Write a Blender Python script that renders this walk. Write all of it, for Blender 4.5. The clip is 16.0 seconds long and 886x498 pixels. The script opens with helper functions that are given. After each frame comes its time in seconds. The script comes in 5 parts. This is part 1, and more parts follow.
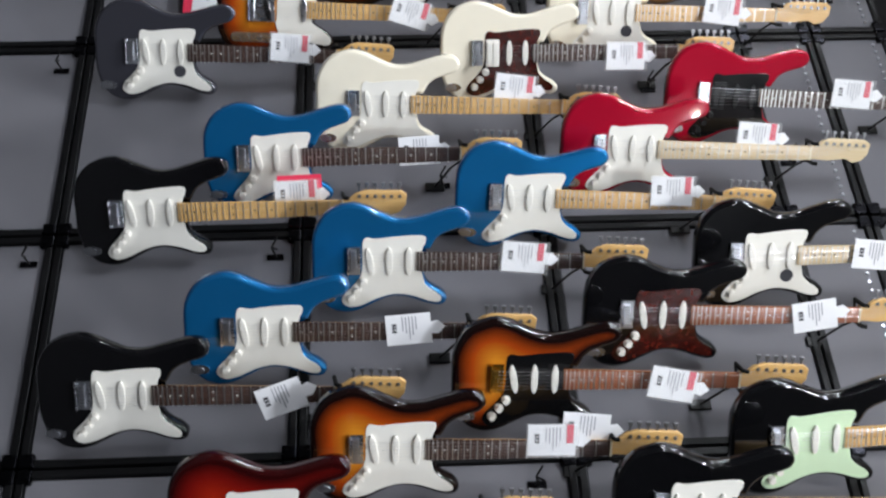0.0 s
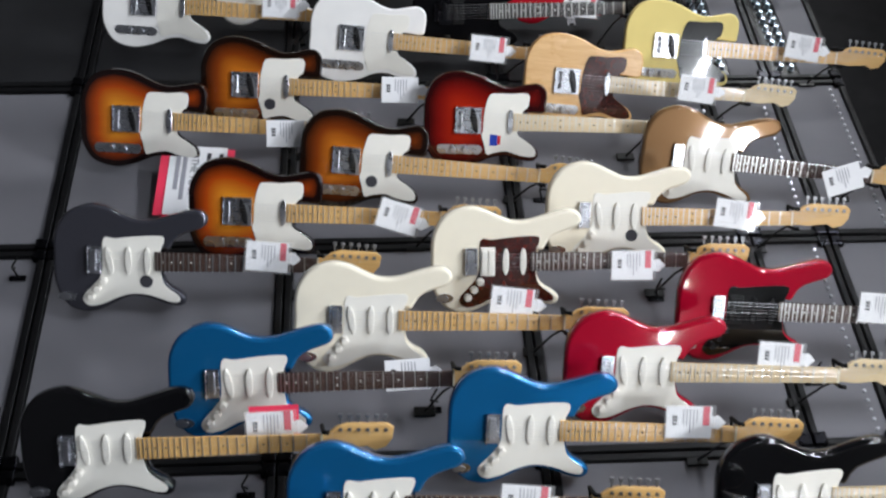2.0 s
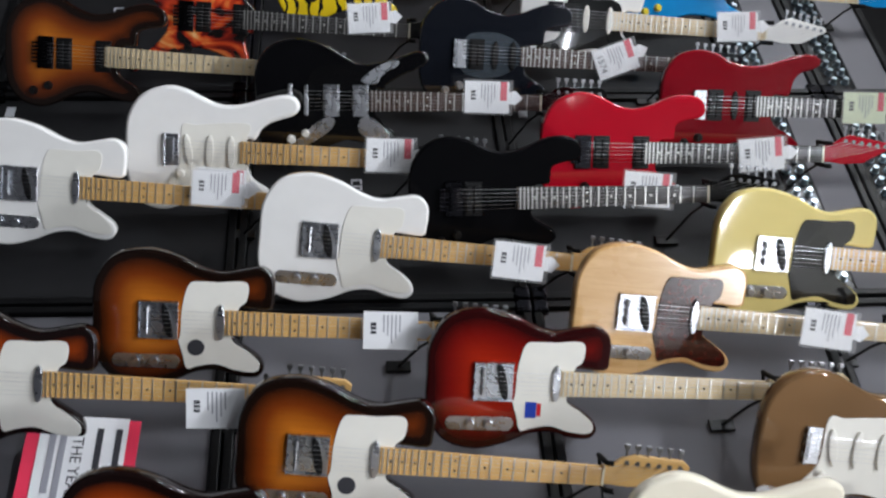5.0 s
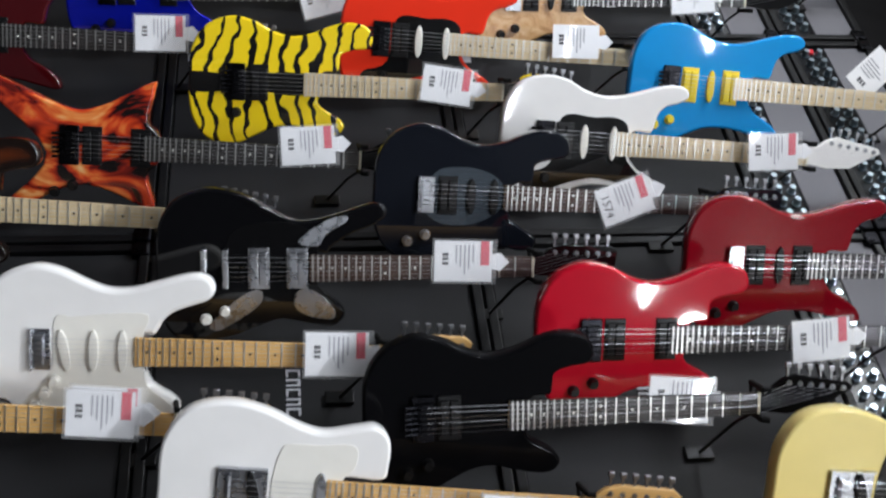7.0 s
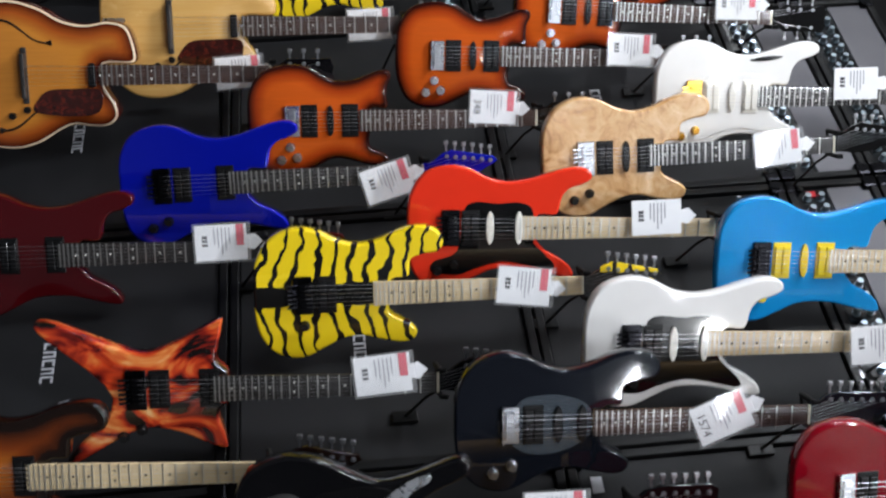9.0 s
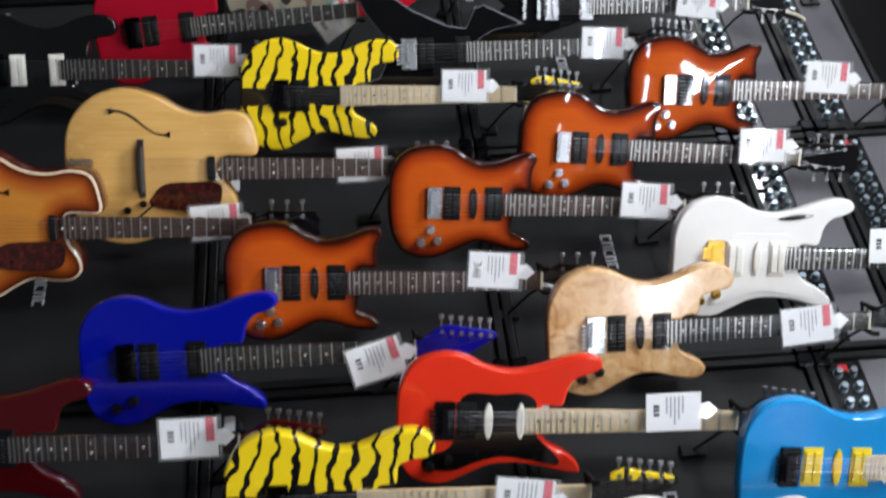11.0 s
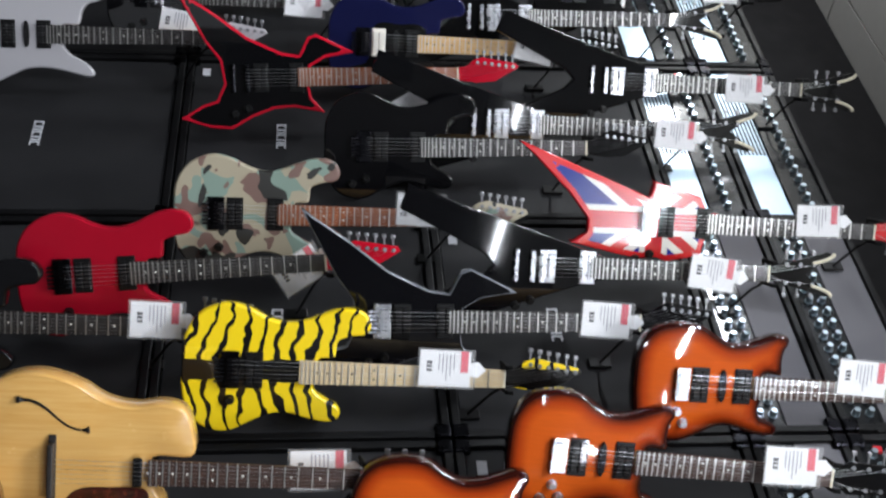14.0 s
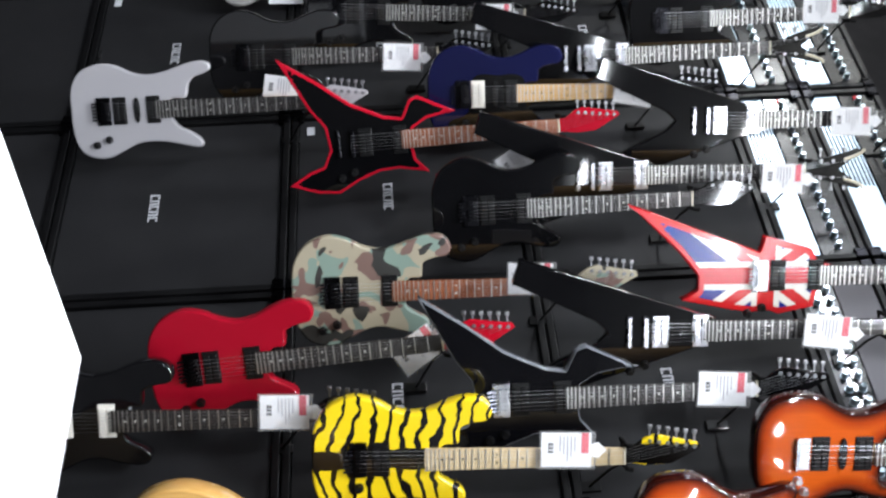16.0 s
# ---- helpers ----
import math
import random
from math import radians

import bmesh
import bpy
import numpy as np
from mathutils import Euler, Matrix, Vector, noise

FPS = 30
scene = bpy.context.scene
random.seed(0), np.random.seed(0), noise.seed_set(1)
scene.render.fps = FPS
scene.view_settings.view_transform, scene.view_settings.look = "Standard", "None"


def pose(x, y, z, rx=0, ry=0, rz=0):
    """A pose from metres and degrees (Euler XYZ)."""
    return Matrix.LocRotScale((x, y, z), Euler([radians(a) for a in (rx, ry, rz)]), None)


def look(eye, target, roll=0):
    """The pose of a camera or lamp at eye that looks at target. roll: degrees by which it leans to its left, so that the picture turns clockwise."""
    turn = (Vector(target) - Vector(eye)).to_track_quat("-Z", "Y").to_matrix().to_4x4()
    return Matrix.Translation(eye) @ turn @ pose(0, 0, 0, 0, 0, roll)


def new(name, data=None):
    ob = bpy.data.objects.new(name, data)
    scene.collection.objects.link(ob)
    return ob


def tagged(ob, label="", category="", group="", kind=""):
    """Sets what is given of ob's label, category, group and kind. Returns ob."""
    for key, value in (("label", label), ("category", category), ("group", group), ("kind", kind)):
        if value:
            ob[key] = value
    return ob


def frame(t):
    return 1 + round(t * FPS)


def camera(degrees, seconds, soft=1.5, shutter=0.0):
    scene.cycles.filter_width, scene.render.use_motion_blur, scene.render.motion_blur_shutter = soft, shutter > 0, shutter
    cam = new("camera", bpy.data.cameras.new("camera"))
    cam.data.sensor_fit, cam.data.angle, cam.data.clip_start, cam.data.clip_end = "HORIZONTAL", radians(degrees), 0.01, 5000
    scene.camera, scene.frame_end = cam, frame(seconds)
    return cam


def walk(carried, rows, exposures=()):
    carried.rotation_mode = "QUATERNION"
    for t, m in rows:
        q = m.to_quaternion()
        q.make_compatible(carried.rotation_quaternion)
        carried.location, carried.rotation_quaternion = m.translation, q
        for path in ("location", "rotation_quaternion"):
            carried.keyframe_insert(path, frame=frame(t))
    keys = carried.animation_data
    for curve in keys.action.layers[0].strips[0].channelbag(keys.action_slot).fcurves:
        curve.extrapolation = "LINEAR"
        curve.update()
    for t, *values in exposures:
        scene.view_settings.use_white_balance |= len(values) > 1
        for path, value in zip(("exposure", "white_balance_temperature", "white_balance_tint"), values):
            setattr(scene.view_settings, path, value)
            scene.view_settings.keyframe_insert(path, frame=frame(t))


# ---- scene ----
cam = camera(40.2, 16.0, soft=2.3, shutter=0.4)
PATH = [
    (0, (0.686, -2.811, 1.713), (-0.477, -1.187, 1.815), 88.5),
    (0.5, (0.676, -2.798, 1.712), (-0.545, -1.217, 1.808), 88.5),
    (1, (0.595, -2.783, 1.746), (-0.692, -1.259, 1.895), 92.1),
    (1.5, (0.511, -2.696, 1.693), (-0.838, -1.223, 1.801), 92.4),
    (2, (0.275, -2.693, 1.725), (-1.062, -1.212, 1.854), 88.9),
    (2.5, (0.051, -2.656, 1.709), (-1.27, -1.158, 1.809), 89.3),
    (3, (-0.186, -2.531, 1.754), (-1.579, -1.109, 1.942), 90.2),
    (3.5, (-0.345, -2.39, 1.726), (-1.741, -0.961, 1.814), 89.2),
    (4, (-0.627, -2.309, 1.76), (-1.992, -0.859, 1.945), 89.9),
    (4.2, (-0.715, -2.269, 1.748), (-2.116, -0.854, 1.937), 90.6),
    (6.3, (-1.687, -1.922, 1.734), (-3.055, -0.472, 1.886), 87.7),
    (6.5, (-1.77, -1.908, 1.759), (-3.145, -0.467, 1.941), 87.0),
    (7, (-1.961, -1.867, 1.77), (-3.338, -0.441, 2.034), 89.1),
    (7.5, (-2.158, -1.971, 1.751), (-3.506, -0.517, 2.022), 90.8),
    (8, (-2.293, -2.082, 1.759), (-3.643, -0.62, 1.958), 87.5),
    (8.2, (-2.323, -2.105, 1.737), (-3.682, -0.646, 1.9), 85.9),
    (10.3, (-2.87, -2.261, 1.846), (-4.148, -0.733, 2.027), 86.8),
    (10.5, (-2.91, -2.27, 1.839), (-4.188, -0.739, 1.99), 87.4),
    (11, (-3.037, -2.255, 1.845), (-4.356, -0.759, 2.0), 86.5),
    (11.5, (-3.2, -2.21, 1.835), (-4.547, -0.752, 2.082), 86.1),
    (12, (-3.285, -2.179, 1.836), (-4.646, -0.728, 2.039), 86.7),
    (12.5, (-3.417, -2.177, 1.838), (-4.773, -0.726, 2.067), 85.4),
    (13, (-3.561, -2.201, 1.844), (-4.942, -0.776, 2.088), 86.3),
    (13.5, (-3.644, -2.194, 1.862), (-5.092, -0.833, 2.09), 88.0),
    (14, (-3.713, -2.212, 1.848), (-5.155, -0.846, 2.083), 90.2),
    (14.5, (-3.774, -2.271, 1.845), (-5.244, -0.932, 2.054), 91.2),
    (15, (-3.845, -2.302, 1.831), (-5.336, -0.985, 2.037), 91.0),
    (15.5, (-3.883, -2.401, 1.795), (-5.344, -1.043, 1.943), 87.6),
    (16, (-3.935, -2.512, 1.799), (-5.314, -1.066, 1.88), 87.0),
]
walk(cam, [(t, look(eye, target, roll)) for t, eye, target, roll in PATH],
     exposures=((0.0, 0.05), (1.5, 0.0), (4.0, -0.25), (7.0, -0.15), (8.0, -0.1), (11.0, -0.2), (13.0, -0.2), (14.5, 0.1), (16.0, 0.32)))

# ---- light ----
world = bpy.data.worlds.new("world")
scene.world = world
world.use_nodes = True
world.node_tree.nodes["Background"].inputs[0].default_value = (0.55, 0.62, 0.72, 1)
world.node_tree.nodes["Background"].inputs[1].default_value = 0.05
scene.view_settings.exposure = 0.0


def area_lamp(name, m, wide, high, watts, color):
    data = bpy.data.lights.new(name, "AREA")
    data.shape, data.size, data.size_y, data.energy, data.color = "RECTANGLE", wide, high, watts, color
    ob = new(name, data)
    ob.matrix_world = m
    return ob


# ceiling strip lights, and unseen bulbs added over the wall to brighten its top
# Unseen strips shaped after long highlights; x = 4.0 pair added for brighter guitars.
STRIPS = [(x, y) for x in (4.0, 1.0, -2.0, -5.0, -8.0) for y in (-2.1, -5.2)]
for x, y in STRIPS:
    area_lamp("strip_lamp", pose(x, y, 4.10), 1.2, 0.14, 112 if y > -3 else 85, (0.87, 0.92, 1.0))
ADDED_BULBS = (-0.4, -4.6, -8.6)
for x in ADDED_BULBS:
    bulb = bpy.data.lights.new("added_fill_bulb", "POINT")
    bulb.energy, bulb.shadow_soft_size, bulb.color = (40 if x > -8 else 85), 0.07, (0.95, 0.98, 1.0)
    new("added_fill_bulb", bulb).location = (x, -1.15, 3.72)


# ---- materials ----
def srgb(h):
    v = [int(h[i:i + 2], 16) / 255 for i in (0, 2, 4)]
    return tuple(c / 12.92 if c <= 0.04045 else ((c + 0.055) / 1.055) ** 2.4 for c in v) + (1,)


class Nodes:
    """A short hand for building one node material."""

    def __init__(self, name):
        self.mat = bpy.data.materials.new(name)
        self.mat.use_nodes = True
        self.tree = self.mat.node_tree
        self.bsdf = self.tree.nodes["Principled BSDF"]

    def put(self, kind, ins=None, attribute=""):
        n = self.tree.nodes.new(kind)
        if attribute:
            n.attribute_name = attribute
        for k, v in (ins or {}).items():
            if isinstance(v, bpy.types.NodeSocket):
                self.tree.links.new(v, n.inputs[k])
            else:
                n.inputs[k].default_value = v
        return n

    def math(self, op, a, b=0.0, c=0.0):
        n = self.tree.nodes.new("ShaderNodeMath")
        n.operation = op
        for i, v in enumerate((a, b, c)):
            if isinstance(v, bpy.types.NodeSocket):
                self.tree.links.new(v, n.inputs[i])
            else:
                n.inputs[i].default_value = v
        return n.outputs[0]

    def mix(self, fac, a, b):
        n = self.tree.nodes.new("ShaderNodeMix")
        n.data_type = "RGBA"
        for i, v in ((0, fac), (6, a), (7, b)):
            if isinstance(v, bpy.types.NodeSocket):
                self.tree.links.new(v, n.inputs[i])
            else:
                n.inputs[i].default_value = v
        return n.outputs[2]

    def coords(self):
        return self.put("ShaderNodeTexCoord").outputs["Object"]

    def noise(self, scale, detail=3.0, rough=0.5, vector=None, distort=0.0):
        n = self.put("ShaderNodeTexNoise", {"Scale": scale, "Detail": detail, "Roughness": rough, "Distortion": distort})
        self.tree.links.new(vector or self.coords(), n.inputs["Vector"])
        return n.outputs[0]

    def ramp(self, fac, stops):
        n = self.tree.nodes.new("ShaderNodeValToRGB")
        self.tree.links.new(fac, n.inputs[0])
        while len(n.color_ramp.elements) < len(stops):
            n.color_ramp.elements.new(0.5)
        for e, (p, c) in zip(n.color_ramp.elements, stops):
            e.position, e.color = p, c
        return n.outputs[0]

    def link(self, socket, name):
        self.tree.links.new(socket, self.bsdf.inputs[name])

    def set(self, **kw):
        for k, v in kw.items():
            self.bsdf.inputs[k.replace("_", " ")].default_value = v
        return self

    def bump(self, height, strength=0.2, distance=0.002):
        n = self.put("ShaderNodeBump", {"Strength": strength, "Distance": distance, "Height": height})
        self.tree.links.new(n.outputs[0], self.bsdf.inputs["Normal"])


def smudged(n, low, high, scale=9.0):
    """Roughness that varies with handling marks."""
    n.link(n.ramp(n.noise(scale, 4), ((0.3, (low,) * 3 + (1,)), (0.75, (high,) * 3 + (1,)))), "Roughness")


def paint(name, h, metal=0.0, rough=(0.16, 0.28), coat=1.0):
    n = Nodes(name)
    c = srgb(h)
    dark = tuple(v * 0.86 for v in c[:3]) + (1,)
    fine = n.noise(900 if metal else 14, 2)
    n.link(n.mix(n.math("MULTIPLY", fine, 0.8), c, dark), "Base Color")
    n.set(Metallic=metal, Coat_Weight=coat, Coat_Roughness=0.04, Specular_IOR_Level=0.02)
    smudged(n, *rough)
    return n.mat


def burst(name, inner, middle, outer, spread=1.0, binding=""):
    n = Nodes(name)
    rim = n.put("ShaderNodeAttribute", attribute="rim").outputs["Fac"]
    wob = n.math("ADD", n.math("MULTIPLY", rim, 6.0 / spread), n.math("MULTIPLY", n.math("SUBTRACT", n.noise(7), 0.5), 0.10))
    grain = n.noise(1.0, 4, 0.6, n.put("ShaderNodeMapping", {"Vector": n.coords(), "Scale": (160, 160, 9)}).outputs[0])
    col = n.ramp(wob, ((0.10, srgb(outer)), (0.34, srgb(middle)), (0.66, srgb(inner))))
    col = n.mix(n.math("MULTIPLY", grain, 0.30), col, srgb(outer))
    if binding:
        band = n.math("MULTIPLY", n.math("LESS_THAN", rim, 0.0075), n.math("GREATER_THAN", rim, 0.0022))
        col = n.mix(band, col, srgb(binding))
    n.link(col, "Base Color")
    n.set(Coat_Weight=1.0, Coat_Roughness=0.04, Specular_IOR_Level=0.02)
    smudged(n, 0.2, 0.35)
    return n.mat


def wood(name, light, dark, scale=(90, 90, 5), rough=(0.35, 0.5), coat=0.3):
    n = Nodes(name)
    v = n.put("ShaderNodeMapping", {"Vector": n.coords(), "Scale": scale}).outputs[0]
    g = n.noise(1.0, 6, 0.65, v, 0.6)
    n.link(n.ramp(g, ((0.3, srgb(dark)), (0.7, srgb(light)))), "Base Color")
    n.set(Coat_Weight=coat, Coat_Roughness=0.15)
    smudged(n, *rough)
    n.bump(g, 0.08, 0.0005)
    return n.mat


def figured(name, light, mid, dark, scale):
    """Burl or quilt: blotched figure."""
    n = Nodes(name)
    a = n.noise(scale, 5, 0.6, None, 1.8)
    b = n.noise(scale * 6, 3, 0.6, None, 0.4)
    col = n.ramp(a, ((0.28, srgb(dark)), (0.48, srgb(mid)), (0.7, srgb(light))))
    n.link(n.mix(n.math("MULTIPLY", b, 0.3), col, srgb(dark)), "Base Color")
    n.set(Coat_Weight=0.8, Coat_Roughness=0.1)
    smudged(n, 0.2, 0.34)
    return n.mat


def metal(name, h, rough=(0.12, 0.3)):
    n = Nodes(name)
    n.set(Metallic=1.0, Base_Color=srgb(h))
    smudged(n, *rough, 40)
    return n.mat


def plastic(name, h, rough=(0.3, 0.45), coat=0.2):
    n = Nodes(name)
    c = srgb(h)
    n.link(n.mix(n.noise(22, 3), c, tuple(v * 0.9 for v in c[:3]) + (1,)), "Base Color")
    n.set(Coat_Weight=coat, Specular_IOR_Level=0.2)
    smudged(n, *rough)
    return n.mat


def tiger_finish():
    n = Nodes("tiger_stripes")
    xyz = n.put("ShaderNodeSeparateXYZ", {0: n.coords()})
    x, z = xyz.outputs[0], xyz.outputs[2]
    side = n.math("ABSOLUTE", x)
    wob = n.math("MULTIPLY", n.math("SUBTRACT", n.noise(13, 2), 0.5), 0.075)
    lean = n.math("MULTIPLY", side, -0.22)
    phase = n.math("FRACT", n.math("MULTIPLY", n.math("ADD", n.math("ADD", z, wob), lean), 24.0))
    width = n.math("SUBTRACT", 0.40, n.math("MULTIPLY", side, 1.3))
    stripe = n.math("LESS_THAN", phase, width)
    core = n.math("LESS_THAN", n.math("ADD", side, n.math("MULTIPLY", wob, 0.5)), 0.026)
    black = n.math("MAXIMUM", stripe, core)
    n.link(n.mix(black, srgb("f2d21c"), srgb("0b0a09")), "Base Color")
    n.set(Coat_Weight=0.9, Coat_Roughness=0.06)
    smudged(n, 0.18, 0.3)
    return n.mat


def camo_finish():
    n = Nodes("camouflage_print")
    a, b = n.noise(11, 1.5, 0.4, None, 0.8), n.noise(14, 1.5, 0.4, n.put("ShaderNodeMapping", {"Vector": n.coords(), "Location": (3, 1, 2)}).outputs[0], 0.8)
    c = n.noise(12, 1.5, 0.4, n.put("ShaderNodeMapping", {"Vector": n.coords(), "Location": (7, 4, 1)}).outputs[0], 0.8)
    col = n.mix(n.math("GREATER_THAN", a, 0.54), srgb("a39a84"), srgb("7b9084"))
    col = n.mix(n.math("GREATER_THAN", b, 0.56), col, srgb("755c54"))
    col = n.mix(n.math("GREATER_THAN", c, 0.62), col, srgb("272724"))
    n.link(col, "Base Color")
    n.set(Coat_Weight=0.3)
    smudged(n, 0.35, 0.5)
    return n.mat


def flame_finish():
    n = Nodes("flame_graphic")
    g = n.noise(7.5, 3, 0.5, n.put("ShaderNodeMapping", {"Vector": n.coords(), "Scale": (1.4, 1, 0.8)}).outputs[0], 2.0)
    n.link(n.ramp(g, ((0.41, srgb("0c0605")), (0.46, srgb("7e190e")), (0.53, srgb("c8401a")), (0.62, srgb("e07f3c")), (0.74, srgb("f0c284")))), "Base Color")
    n.set(Coat_Weight=0.8, Coat_Roughness=0.08)
    smudged(n, 0.2, 0.3)
    return n.mat


def union_finish():
    """Union flag laid on the body, its centre over the bridge pickup."""
    n = Nodes("union_flag_print")
    xyz = n.put("ShaderNodeSeparateXYZ", {0: n.coords()})
    x, z = xyz.outputs[0], n.math("ADD", xyz.outputs[2], -0.01)
    rim = n.put("ShaderNodeAttribute", attribute="rim").outputs["Fac"]
    ax, az = n.math("ABSOLUTE", x), n.math("ABSOLUTE", z)
    diag = n.math("ABSOLUTE", n.math("SUBTRACT", n.math("MULTIPLY", ax, 0.80), n.math("MULTIPLY", az, 0.60)))
    col = n.mix(n.math("LESS_THAN", diag, 0.034), srgb("1e2f8a"), srgb("e9e6df"))
    col = n.mix(n.math("LESS_THAN", diag, 0.014), col, srgb("c91f2b"))
    cross = n.math("MINIMUM", ax, az)
    col = n.mix(n.math("LESS_THAN", cross, 0.040), col, srgb("e9e6df"))
    col = n.mix(n.math("LESS_THAN", cross, 0.024), col, srgb("c91f2b"))
    col = n.mix(n.math("LESS_THAN", rim, 0.017), col, srgb("d01c24"))
    n.link(col, "Base Color")
    n.set(Coat_Weight=1.0, Coat_Roughness=0.05)
    smudged(n, 0.15, 0.25)
    return n.mat


def edged(name, body, edge, width):
    """A dark finish with a painted line round the edge."""
    n = Nodes(name)
    rim = n.put("ShaderNodeAttribute", attribute="rim").outputs["Fac"]
    wob = n.math("ADD", rim, n.math("MULTIPLY", n.math("SUBTRACT", n.noise(30), 0.5), width * 0.5))
    n.link(n.mix(n.math("LESS_THAN", wob, width), srgb(body), srgb(edge)), "Base Color")
    n.set(Coat_Weight=1.0, Coat_Roughness=0.04, Specular_IOR_Level=0.02)
    smudged(n, 0.2, 0.35)
    return n.mat


def tortoise():
    n = Nodes("tortoiseshell_plastic")
    g = n.noise(60, 3, 0.6, None, 1.0)
    n.link(n.ramp(g, ((0.35, srgb("1c0a08")), (0.6, srgb("48150f")), (0.75, srgb("6a2a18")))), "Base Color")
    n.set(Coat_Weight=0.7)
    smudged(n, 0.15, 0.3)
    return n.mat


def cloth(name, h, h2):
    n = Nodes(name)
    weave = n.noise(1.0, 2, 0.5, n.put("ShaderNodeMapping", {"Vector": n.coords(), "Scale": (420, 420, 420)}).outputs[0])
    dust = n.noise(3.2, 5, 0.6)
    base = n.mix(weave, srgb(h), srgb(h2))
    n.link(n.mix(n.math("MULTIPLY", dust, 0.35), base, srgb(h2)), "Base Color")
    n.set(Specular_IOR_Level=0.3)
    smudged(n, 0.6, 0.8, 4)
    n.bump(weave, 0.35, 0.001)
    return n.mat


def tolex(name, h):
    n = Nodes(name)
    pebble = n.put("ShaderNodeTexVoronoi", {"Scale": 420.0, "Vector": n.coords()}).outputs[0]
    c = srgb(h)
    n.link(n.mix(n.noise(5, 4), c, tuple(v * 1.5 for v in c[:3]) + (1,)), "Base Color")
    n.set(Specular_IOR_Level=0.22)
    smudged(n, 0.35, 0.6, 6)
    n.bump(pebble, 0.4, 0.0008)
    return n.mat


def clear(name, tint="ffffff", rough=0.05, alpha=0.22):
    n = Nodes(name)
    n.set(Base_Color=srgb(tint), Roughness=rough, Alpha=alpha, Coat_Weight=0.6)
    return n.mat


